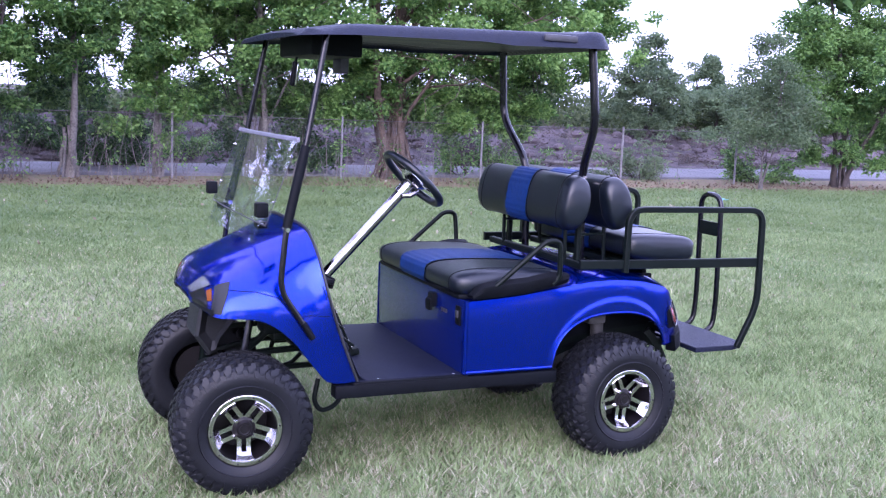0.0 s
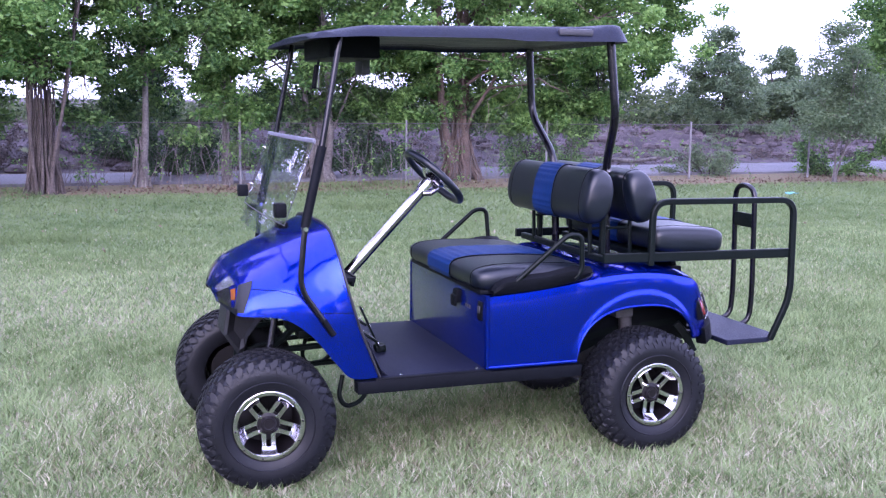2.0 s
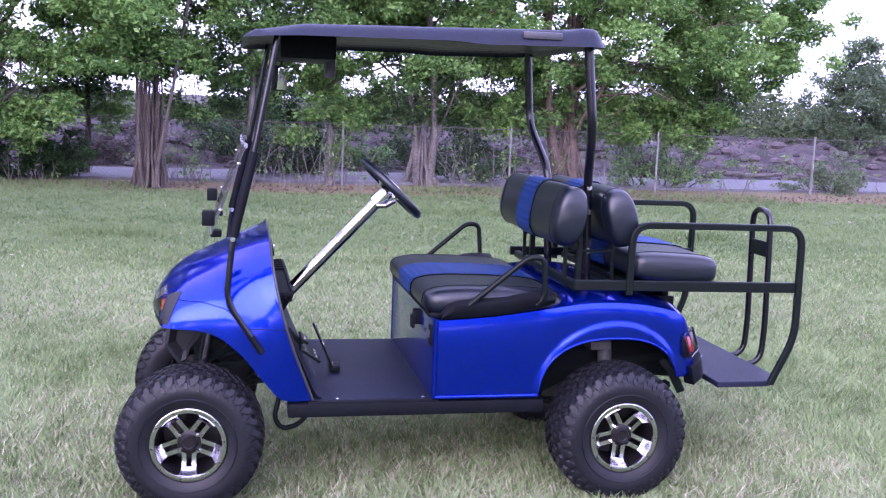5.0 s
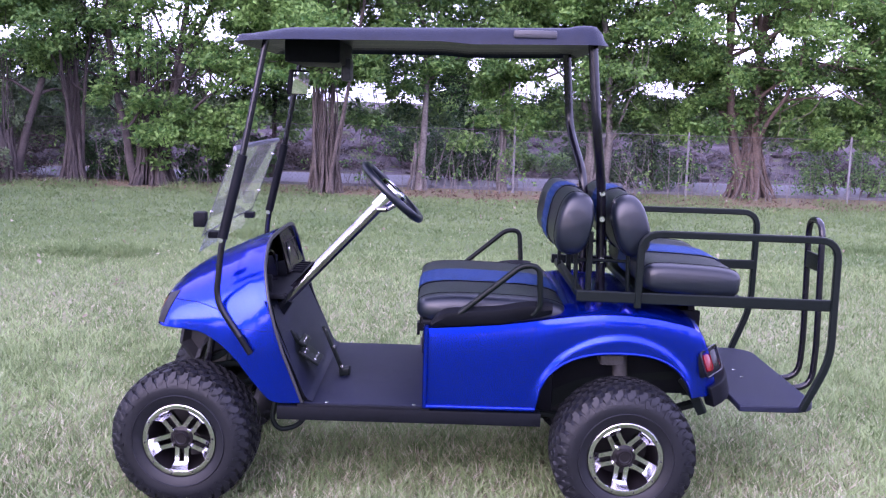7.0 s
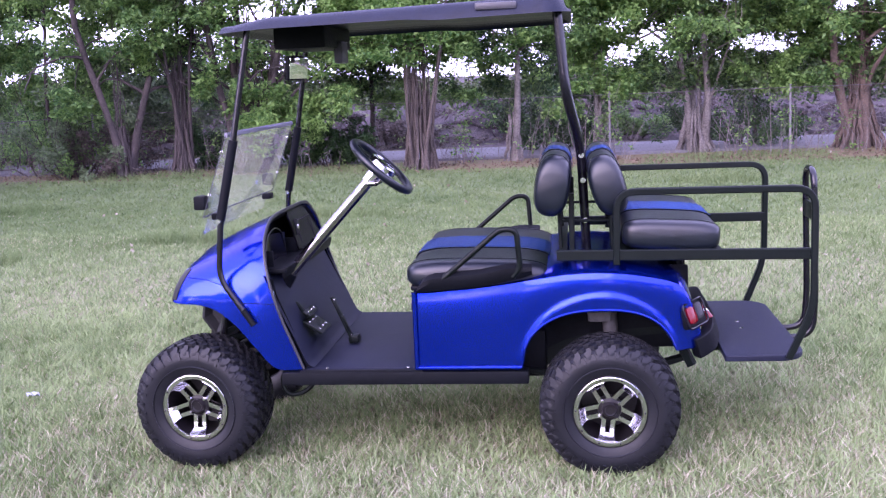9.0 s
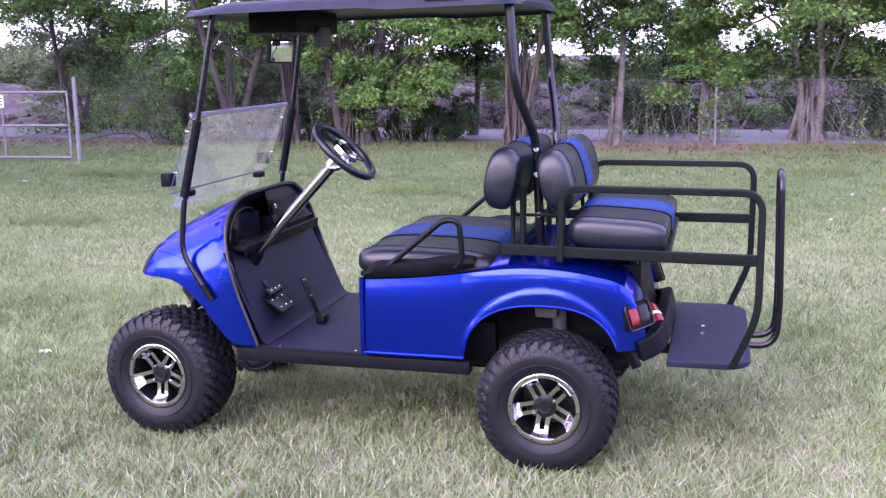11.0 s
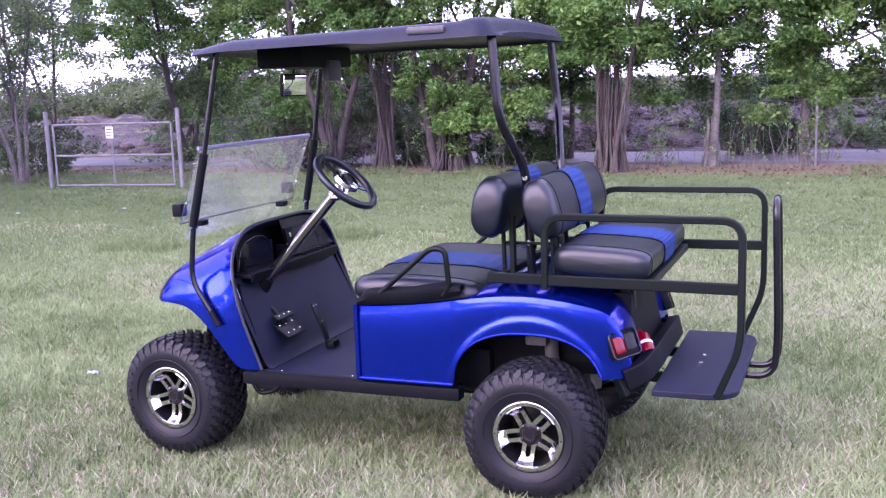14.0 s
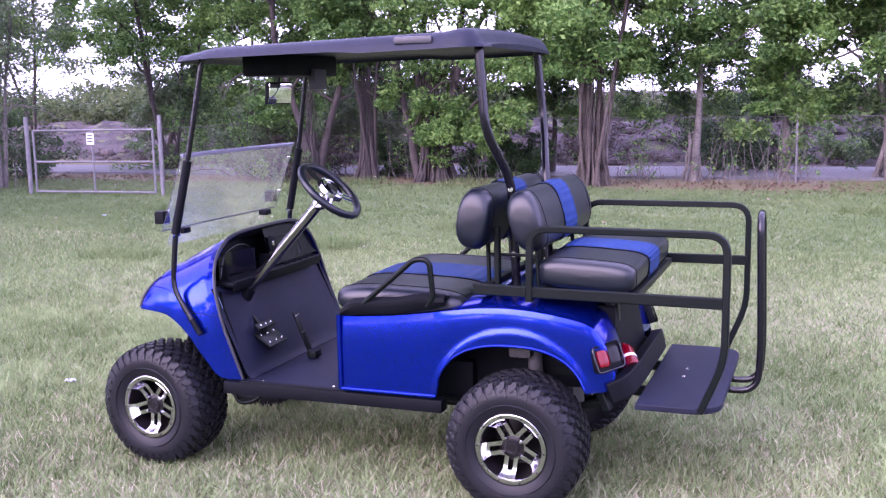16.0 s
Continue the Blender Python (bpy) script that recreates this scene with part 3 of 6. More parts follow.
# the row along the fence
build_tree(-0.98, 15.1, "slender pale-barked tree beside the fence", 11, LEAF_MID, BARK, radius=0.07, crown=2.0, roots=8, skirt=0.16, fork=2.0, low=2.0, canopy=54, limbs=6, shut=0.25, drapes=((-0.9, 1.75, 0.6, 10), (-0.3, 2.3, 0.5, 12), (0.4, 2.7, 0.5, 10)))
build_tree(0.60, 15.5, "thin leaning tree with a leafy low crown", 12, LEAF_BRIGHT, BARK, radius=0.06, crown=1.5, roots=3, skirt=0.1, fork=1.5, low=1.9, canopy=30, lean=(0.05, 0), drapes=((-0.45, 1.45, 0.5, 10), (0.4, 1.6, 0.5, 10), (0.1, 1.2, 0.3, 5)))
build_tree(2.42, 15.9, "large pale multi-stemmed tree with buttress roots", 13, LEAF_MID, BARK, slim=0.8, stems=4, radius=0.15, crown=3.1, roots=30, skirt=0.36, fork=1.2, low=2.1, canopy=62, strands=10, limbs=4, shut=0.12, drapes=((-1.2, 1.7, 0.6, 10), (1.2, 1.8, 0.6, 10)))
build_tree(5.33, 15.7, "broad green tree with red-brown aerial roots", 14, LEAF_BRIGHT, ROOT_BARK, slim=0.75, stems=4, radius=0.19, crown=4.9, roots=44, skirt=0.40, fork=1.1, low=2.2, canopy=135, strands=26, limbs=4, top=80, shut=0.5,
           drapes=((-2.1, 1.9, 0.7, 14), (-1.3, 1.7, 0.8, 20), (-0.5, 1.9, 0.6, 14), (0.4, 1.85, 0.6, 14), (1.2, 1.5, 0.8, 20), (2.3, 1.55, 0.9, 24), (3.1, 1.9, 0.7, 16), (3.9, 2.6, 0.8, 22), (4.6, 3.2, 0.8, 22), (5.0, 4.0, 0.6, 9), (2.8, 3.4, 0.9, 28), (1.9, 2.9, 0.8, 16)))
build_tree(-2.57, 13.9, "multi-stemmed tree wrapped in hanging roots", 15, LEAF_BRIGHT, ROOT_GREY, slim=0.24, stems=5, splay=0.03, radius=0.21, crown=2.1, roots=16, skirt=0.16, fork=2.0, low=1.95, canopy=44, strands=64, limbs=4, shut=0.05)
build_tree(-4.00, 16.2, "thin dark-stemmed tree in the shade", 23, LEAF_MID, BARK_DARK, radius=0.06, crown=1.9, roots=4, skirt=0.1, fork=1.4, low=2.1, canopy=32, drapes=((-0.5, 1.4, 0.6, 8), (0.5, 1.5, 0.6, 8)))
build_tree(-5.77, 14.3, "spreading dark-stemmed tree with bright green leaves", 16, LEAF_BRIGHT, BARK_DARK, slim=0.5, stems=5, splay=0.1, radius=0.24, crown=2.6, roots=34, skirt=0.3, fork=0.9, low=2.2, canopy=34, strands=50, limbs=4, top=16, drapes=((0.75, 1.2, 0.5, 10), (1.35, 1.35, 0.6, 12), (-0.7, 1.7, 0.4, 8), (0.05, 1.4, 0.5, 12), (0.4, 0.9, 0.4, 8)))
build_tree(-7.20, 14.3, "upright tree with a rooty grey-brown base", 17, LEAF_MID, BARK_DARK, slim=0.5, stems=3, splay=0.05, radius=0.13, crown=1.9, roots=16, skirt=0.2, fork=1.6, low=2.3, canopy=24, strands=44, top=34)
build_tree(-8.25, 13.9, "twin-stemmed tree with dense leaves", 18, LEAF_MID, BARK_DARK, stems=2, radius=0.12, crown=2.1, roots=14, skirt=0.2, fork=1.4, low=2.3, canopy=24, strands=12, top=36, drapes=((-0.7, 1.5, 0.6, 10),))
build_tree(-10.4, 15.6, "leafy tree with high bright foliage", 24, LEAF_BRIGHT, BARK_DARK, stems=2, radius=0.09, crown=2.3, fork=1.7, low=2.4, canopy=44, top=24, drapes=((-0.8, 1.9, 0.7, 10), (0.9, 1.7, 0.7, 12)))
build_tree(-13.0, 15.8, "leafy tree with a high open crown", 25, LEAF_MID, BARK_DARK, stems=2, radius=0.09, crown=2.3, fork=1.8, low=2.4, canopy=44, top=20)
build_tree(-13.8, 11.4, "thin pale multi-stemmed tree beside the gate", 19, LEAF_HAZE, BARK, stems=4, radius=0.07, crown=2.2, fork=0.7, low=1.9, canopy=34, top=20, density=62, size=0.1, limbs=7)
build_tree(12.9, 13.6, "slender young tree with fine pale green leaves", 20, LEAF_HAZE, BARK, stems=2, radius=0.055, crown=1.35, fork=0.9, low=1.0, height=3.2, canopy=10, top=80, density=80, size=0.09, cone=True, drapes=((0.35, 1.3, 0.5, 5),))
build_tree(15.8, 14.4, "dense green tree at the end of the field", 21, LEAF_MID, BARK_DARK, stems=3, radius=0.12, crown=2.2, roots=6, skirt=0.15, fork=0.9, low=1.5, height=7.0, canopy=62, top=26, shut=0.6, drapes=((-1.5, 3.2, 0.6, 14), (-1.2, 2.5, 0.6, 14), (-0.8, 1.2, 0.6, 16), (0.3, 1.0, 0.8, 16), (1.2, 1.0, 0.6, 12)))
build_tree(-16.5, 9.8, "dark leafy tree past the gate", 22, LEAF_DARK, BARK_DARK, stems=3, radius=0.15, crown=2.4, fork=1.1, low=1.9, canopy=36, drapes=((-0.8, 1.2, 0.7, 10), (0.7, 1.3, 0.7, 10)))
for x, y, seed in ((-15.0, 4.5, 41), (-14.2, 0.2, 42), (-14.8, -4.2, 43)):
    build_tree(x, y, "tall leafy tree at the side of the field", seed, LEAF_MID, BARK_DARK, stems=3, radius=0.18, crown=2.2, fork=1.3, low=1.9, height=7.0, canopy=22, top=26, density=60, size=0.2, group="trees at the side of the field")


build_tree(-14.5, 17.5, "leafy tree with a high open crown", 26, LEAF_MID, BARK_DARK, stems=2, radius=0.09, crown=2.7, fork=1.9, low=2.6, canopy=44, top=16, density=100)
build_tree(-18.2, 17.0, "leafy tree with a high open crown", 27, LEAF_BRIGHT, BARK_DARK, stems=2, radius=0.09, crown=2.7, fork=1.9, low=2.6, canopy=44, top=16, density=100)
for x, y, w, leaf, seed in ((-12.4, 20.0, 1.3, LEAF_MID, 51), (-9.4, 19.6, 1.5, LEAF_HAZE, 52), (-15.4, 19.4, 1.6, LEAF_HAZE, 56)):
    build_tree(x, y, "low leafy tree growing beyond the road", seed, leaf, BARK_DARK, stems=2, radius=0.07, crown=w, fork=0.5, low=0.35, height=2.0, canopy=22, top=0, density=110, size=0.14, group="trees beyond the road")


# unseen row added behind the camera, so the paint reflects darker surroundings
for k in range(11):
    side_x, side_y = -35 + 7.0 * k, -30.0 + 2.0 * math.sin(k * 2.3)
    build_tree(side_x, side_y, "unseen tree added behind the camera for reflections", 80 + k, LEAF_MID, BARK_DARK, stems=2, radius=0.2, crown=3.0, fork=0.9, low=0.9, height=4.6, canopy=34, top=24, density=34, size=0.40, limbs=4, group="trees on the open side of the field")


# ---- chain-link fence and gate ----
FENCE = [(-26, 11.2), (-15.0, 10.7), (-12.18, 10.52)], [(-9.5, 10.78), (-9.3, 14.9), (0.80, 15.1), (4.02, 15.1), (7.0, 15.1), (10.35, 15.1), (13.3, 15.0), (16.4, 14.8), (26.0, 14.2)]
FENCE_TOP = 1.16


def chain_link(a, b, z0, z1, pitch=0.085, w=0.0013):
    """Woven wire between two posts, as thin crossing strips."""
    a, b = Vector((*a, 0)), Vector((*b, 0))
    run = (b - a).length
    d = (b - a) / run
    verts, faces = [], []
    h = z1 - z0
    for sign in (1, -1):
        s = -h
        while s < run:
            s0, s1 = (s, s + h)
            p0, p1 = max(s0, 0), min(s1, run)
            if p1 > p0:
                za, zb = (z0 + (p0 - s0), z0 + (p1 - s0)) if sign > 0 else (z1 - (p0 - s0), z1 - (p1 - s0))
                k = len(verts)
                for p, z in ((p0, za), (p1, zb)):
                    q = a + d * p
                    verts += [(q.x, q.y, z - w), (q.x, q.y, z + w)]
                faces.append((k, k + 2, k + 3, k + 1))
            s += pitch
    return verts, faces


def build_fence():
    fence = tagged(new("fence"), "rusty grey chain-link fence with thin steel posts", "fence")
    fence.location.z = -DIP
    for run in FENCE:
        for a, b in zip(run, run[1:]):
            n = max(1, round(math.dist(a, b) / 2.9))
            cuts = [(a[0] + (b[0] - a[0]) * i / n, a[1] + (b[1] - a[1]) * i / n) for i in range(n + 1)]
            for p, q in zip(cuts, cuts[1:]):
                wire = part("wire_mesh", chain_link(p, q, 0.04, FENCE_TOP - 0.02), GALV, fence, smooth=False)
                part("top_rail", tube([(*p, FENCE_TOP), (*q, FENCE_TOP)], 0.007, n=8), GALV, fence)
            for p in cuts[:-1] + ([cuts[-1]] if b == run[-1] else []):
                part("post", tube([(*p, -0.1), (*p, FENCE_TOP + 0.06)], 0.022, n=10), GATE_STEEL, fence)


def build_gate():
    gate = tagged(new("gate"), "galvanised tube gate with chain-link infill, closed", "gate")
    gate.location.z = -DIP
    a, b = Vector((-12.06, 10.52, 0)), Vector((-9.62, 10.76, 0))
    z0, zm, z1 = 0.05, 0.59, 1.15
    for p, q in ((a, a), (b, b), (a.lerp(b, 0.5), None)):
        part("upright", tube([(p.x, p.y, z0), (p.x, p.y, z1)], 0.02, n=8), GATE_STEEL, gate)
    for z in (z0, zm, z1):
        part("rail", tube([(a.x, a.y, z), (b.x, b.y, z)], 0.02, n=8), GATE_STEEL, gate)
    part("wire_mesh", chain_link((a.x, a.y), (b.x, b.y), z0, z1), GATE_STEEL, gate, smooth=False)
    for p in ((-12.20, 10.51), (-9.48, 10.78)):
        part("gate_post", tube([(*p, -0.1), (*p, 1.40)], 0.038, n=10), GATE_STEEL, gate)
    c = a.lerp(b, 0.5)
    sign = part("sign", box(c.x, c.y - 0.05, 1.00, 0.16, 0.008, 0.21, 0.002), WHITE, gate, "small white square notice")
    for k in range(3):
        part("bar", box(c.x, c.y - 0.056, 1.055 - 0.05 * k, 0.11, 0.004, 0.018, 0), GREY_TRIM, sign)


build_fence()
build_gate()

# bushes and growth behind the fence and along the bank
spots = random.Random(5)
for x, y, w, h, leaf, label in (
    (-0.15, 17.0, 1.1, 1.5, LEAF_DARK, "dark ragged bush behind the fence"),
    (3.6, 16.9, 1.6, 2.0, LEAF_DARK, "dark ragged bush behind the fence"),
    (7.4, 16.3, 1.3, 1.3, LEAF_MID, "low leafy bush behind the fence"),
    (9.0, 19.6, 1.4, 0.9, LEAF_DRY, "dry brown brush by the road"),
    (1.5, 20.0, 1.1, 1.0, LEAF_MID, "low leafy bush by the road"),
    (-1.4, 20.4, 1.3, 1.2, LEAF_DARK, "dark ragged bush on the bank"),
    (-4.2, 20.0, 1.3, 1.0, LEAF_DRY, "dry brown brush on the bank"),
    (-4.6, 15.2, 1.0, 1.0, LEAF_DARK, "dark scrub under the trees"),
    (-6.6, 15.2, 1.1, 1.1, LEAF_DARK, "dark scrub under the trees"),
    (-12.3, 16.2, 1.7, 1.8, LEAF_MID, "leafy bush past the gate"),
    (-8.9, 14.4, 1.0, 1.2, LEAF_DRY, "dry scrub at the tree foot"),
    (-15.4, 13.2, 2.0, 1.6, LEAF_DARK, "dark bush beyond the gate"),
    (-10.1, 14.9, 1.3, 2.0, LEAF_MID, "tall leafy shrub beside the gate"),
    (-9.2, 14.2, 0.9, 1.7, LEAF_HAZE, "tall twiggy shrub beside the gate"),
    (-12.9, 17.3, 1.2, 1.5, LEAF_MID, "low leafy bush behind the gate"),
    (11.5, 16.2, 1.4, 0.9, LEAF_HAZE, "low pale bush behind the fence"),
    (14.4, 15.6, 1.4, 1.3, LEAF_MID, "low leafy bush behind the fence"),
):
    build_bush(x, y, w, h, leaf, spots.randrange(10**6), label, leaves=8000 if leaf is LEAF_DARK else 4000, size=0.075)


def build_far_growth():
    """The wood behind the bank: stems and leaf clumps nobody could count."""
    rng = np.random.default_rng(77)
    clumps, spreads = [], []
    for _ in range(1500):
        x, y = rng.uniform(-44, 56), rng.uniform(26, 40)
        top = 0.55 + 0.055 * (y - 26) + 1.3 * max(0, noise.noise((x * 0.16, 2.0, 5.0))) + 0.9 * max(0, noise.noise((x * 0.5, y * 0.2, 9.0)))
        cap = lerp([(-16, 3.0), (-12, 1.7), (-8, 1.4), (-3, 1.0), (0.5, 1.15), (1.8, 1.4), (3, 2.1), (4.4, 2.1), (5.2, 1.6), (7.2, 1.6), (8.5, 2.2), (9.8, 1.7), (12, 1.7), (14, 3.0)], x) + 0.5 * noise.noise((x * 0.9, y * 0.3, 2.2))
        clumps.append((x, y, rng.uniform(0.5, min(0.9 + top, cap))))
        spreads.append((rng.uniform(0.5, 1.1), rng.uniform(0.4, 0.8), rng.uniform(0.3, 0.6)))
    v, f = leaf_cloud(clumps, spreads, 170000, 0.19, rng)
    ob = new("far_wood", tri_mesh("far_wood", v, f, LEAF_WOOD))
    tagged(ob, "hazy green wood beyond the bank", "woods", kind="stuff")
    clumps, spreads = [], []
    for _ in range(500):
        x = rng.uniform(-30, 40)
        y = 19.0 + 0.07 * x + rng.uniform(0, 6)
        clumps.append((x, y, ground_height(x, y) + rng.uniform(0, 0.22)))
        spreads.append((rng.uniform(0.2, 0.6), 0.3, rng.uniform(0.08, 0.2)))
    v, f = leaf_cloud(clumps, spreads, 22000, 0.14, rng, 0.0, 0.25)
    ob = new("bank_brush", tri_mesh("bank_brush", v, f, LEAF_DRY))
    tagged(ob, "dry twigs and brush on the dirt bank", "brush", kind="stuff")


def build_thicket():
    """Hanging twigs and leaves that close the row between the trunks, thin near the ground."""
    rng = np.random.default_rng(83)
    clumps, spreads, pieces = [], [], []
    while len(clumps) < 620:
        x, z = rng.uniform(-12.5, 9.0), rng.uniform(0.9, 2.5)
        if rng.random() > (0.35 if z < 1.25 else 1.0) or noise.noise((x * 0.7, 3.3, z * 0.9)) < -0.22:
            continue
        p = Vector((x, rng.uniform(15.3, 16.6), z))
        clumps.append(tuple(p))
        spreads.append((rng.uniform(0.18, 0.36), 0.25, rng.uniform(0.14, 0.28)))
        if len(clumps) % 3 == 0:
            pieces.append(taper(wander(p + Vector((0, 0, 0.8)), (rng.normal() * 0.3, 0, -1), 1.3, 5, rng, 0.2), 0.010, 0.003, 4))
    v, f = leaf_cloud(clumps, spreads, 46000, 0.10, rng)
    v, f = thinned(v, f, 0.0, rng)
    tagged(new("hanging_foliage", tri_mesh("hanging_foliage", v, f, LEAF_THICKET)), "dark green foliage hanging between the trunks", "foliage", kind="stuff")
    tagged(part("hanging_twigs", joined(*pieces), BARK_DARK), "thin bare twigs hanging between the trunks", "twigs", kind="stuff")


build_far_growth()
build_thicket()
for x, y, h, w, n, low, leaf, seed in ((17.3, 25.0, 3.2, 1.9, 36, 0.1, LEAF_HAZE, 31), (24.2, 31.0, 3.2, 0.9, 26, 0.9, LEAF_HAZE, 32), (21.3, 26.5, 1.8, 1.9, 22, 0.0, LEAF_HAZE, 36), (29.0, 31.5, 3.0, 1.1, 20, 0.6, LEAF_HAZE, 33)):
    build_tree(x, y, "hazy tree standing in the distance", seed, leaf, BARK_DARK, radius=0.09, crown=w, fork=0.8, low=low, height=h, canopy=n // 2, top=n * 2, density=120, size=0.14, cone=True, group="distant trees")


def build_grass():
    """Blades of the lawn: short and dense round the cart, coarser further out."""
    rng = np.random.default_rng(9)

    def blades(n, x0, x1, y0, y1, lo, hi, w, fuzz=0.0):
        p = np.stack([rng.uniform(x0, x1, n), rng.uniform(y0, y1, n), np.zeros(n)], 1)
        p[:, :2] += rng.normal(size=(n, 2)) * fuzz
        p[:, 2] = [ground_height(a, b) for a, b, _ in p] if y1 > 6 else 0.0
        tuft = np.array([noise.noise((a * 2.2, b * 2.2, 4.0)) for a, b, _ in p])
        h = rng.uniform(lo, hi, (n, 1)) * (1 + 0.45 * tuft[:, None])
        a = rng.uniform(0, 2 * np.pi, n)
        side = np.stack([np.cos(a), np.sin(a), 0 * a], 1) * w
        lean = rng.normal(size=(n, 3)) * [0.75, 0.75, 0]
        tip = p + ([0, 0, 1] + lean) * h
        v = np.stack([p - side, p + side, tip], 1).reshape(-1, 3)
        return v

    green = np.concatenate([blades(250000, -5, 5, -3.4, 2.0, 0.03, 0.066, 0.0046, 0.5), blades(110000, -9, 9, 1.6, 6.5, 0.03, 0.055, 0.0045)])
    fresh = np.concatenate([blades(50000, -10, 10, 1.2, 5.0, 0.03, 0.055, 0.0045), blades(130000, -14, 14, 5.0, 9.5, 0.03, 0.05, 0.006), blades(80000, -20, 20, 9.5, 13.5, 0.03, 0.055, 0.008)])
    straw = np.concatenate([blades(18000, -1.9, 1.9, -1.3, 1.1, 0.02, 0.06, 0.0042), blades(46000, -5, 5, -3.4, 2.0, 0.015, 0.045, 0.0034, 0.5), blades(26000, -10, 10, 2.0, 6.0, 0.015, 0.035, 0.004), blades(5000, -16, 16, 6.0, 9.0, 0.015, 0.03, 0.005)])
    outer = np.concatenate([blades(90000, -14, 14, -11.0, -3.0, 0.03, 0.06, 0.011, 0.5), blades(45000, -14, -4.6, -3.4, 2.6, 0.03, 0.06, 0.009, 0.4), blades(45000, 4.6, 14, -3.4, 2.6, 0.03, 0.06, 0.009, 0.4)])
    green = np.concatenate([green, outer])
    tufts = []
    for cx, cy, n, w in ((-3.6, 5.6, 900, 0.5), (-5.2, 4.4, 700, 0.45), (-2.4, 7.6, 700, 0.6), (4.6, 7.9, 600, 0.5), (-7.6, 8.8, 900, 0.7), (2.2, 10.5, 600, 0.6), (-4.0, 13.9, 1200, 1.4), (3.0, 14.2, 1200, 1.6), (7.5, 13.9, 900, 1.4), (-7.5, 13.6, 900, 1.0)):
        tufts.append(blades(n, cx - w, cx + w, cy - w * 0.5, cy + w * 0.5, 0.06, 0.14, 0.006))
    tufts = np.concatenate(tufts)
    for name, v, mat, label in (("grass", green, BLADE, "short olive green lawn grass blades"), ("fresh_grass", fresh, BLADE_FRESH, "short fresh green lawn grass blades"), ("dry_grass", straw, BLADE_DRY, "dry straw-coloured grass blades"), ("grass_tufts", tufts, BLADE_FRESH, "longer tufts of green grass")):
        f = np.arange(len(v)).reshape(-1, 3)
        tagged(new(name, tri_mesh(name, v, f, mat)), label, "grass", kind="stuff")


build_grass()


def build_clods():
    """Lumps of dug-up soil and roots along the bank."""
    rng = np.random.default_rng(61)
    pieces = []
    for _ in range(420):
        x = rng.uniform(-18, 24)
        y = 19.4 + 0.07 * x + rng.uniform(0, 4.5)
        r = rng.uniform(0.05, 0.20)
        rows = []
        for i in range(5):
            a = math.pi * (i + 0.15) / 4.3
            rows.append([(x + r * 1.3 * math.sin(a) * math.cos(b) * rng.uniform(0.75, 1.25), y + r * math.sin(a) * math.sin(b), ground_height(x, y) + r * 0.2 + r * 0.7 * math.cos(a) * rng.uniform(0.8, 1.2)) for b in np.linspace(0, 2 * math.pi, 7)[:-1]])
        pieces.append(grid(rows, closed=True))
    tagged(part("clods", joined(*pieces), DIRT, smooth=False), "lumps of dark dug-up soil on the bank", "soil", kind="stuff")


def build_litter():
    """Fallen leaves and pale scraps on the lawn."""
    rng = np.random.default_rng(71)
    pts = np.stack([rng.uniform(-12, 12, 260), rng.uniform(-1.5, 14, 260), np.full(260, 0.05)], 1)
    v, f = leaf_cloud(pts, np.full((260, 3), 0.02), 260, 0.045, rng, 0.0, 0.6)
    strip = np.stack([rng.uniform(-16, 18, 5200), 14.0 + rng.normal(size=5200) * 0.55, np.full(5200, 0.02 - DIP)], 1)
    v2, f2 = leaf_cloud(strip, np.full((5200, 3), 0.03), 5200, 0.062, rng, 0.0, 0.5)
    tagged(new("leaf_litter", tri_mesh("leaf_litter", v2, f2, DEAD_LEAF)), "reddish-brown dead leaves under the trees", "leaves", kind="stuff")
    tagged(new("fallen_leaves", tri_mesh("fallen_leaves", v, f, LITTER)), "dry fallen leaves scattered on the lawn", "leaves", kind="stuff")


def log(x, y, length, r, turn, rise, mat, name, label, category, lift=0.06):
    path = [Vector((x + math.cos(turn) * q * length, y + math.sin(turn) * q * length, ground_height(x, y) + lift + rise * q + 0.03 * math.sin(q * 7))) for q in np.linspace(0, 1, 7)]
    tagged(part(name, taper(path, r, r * 0.7, 9, 0.1, 3), mat), label, category, group="debris on the bank")


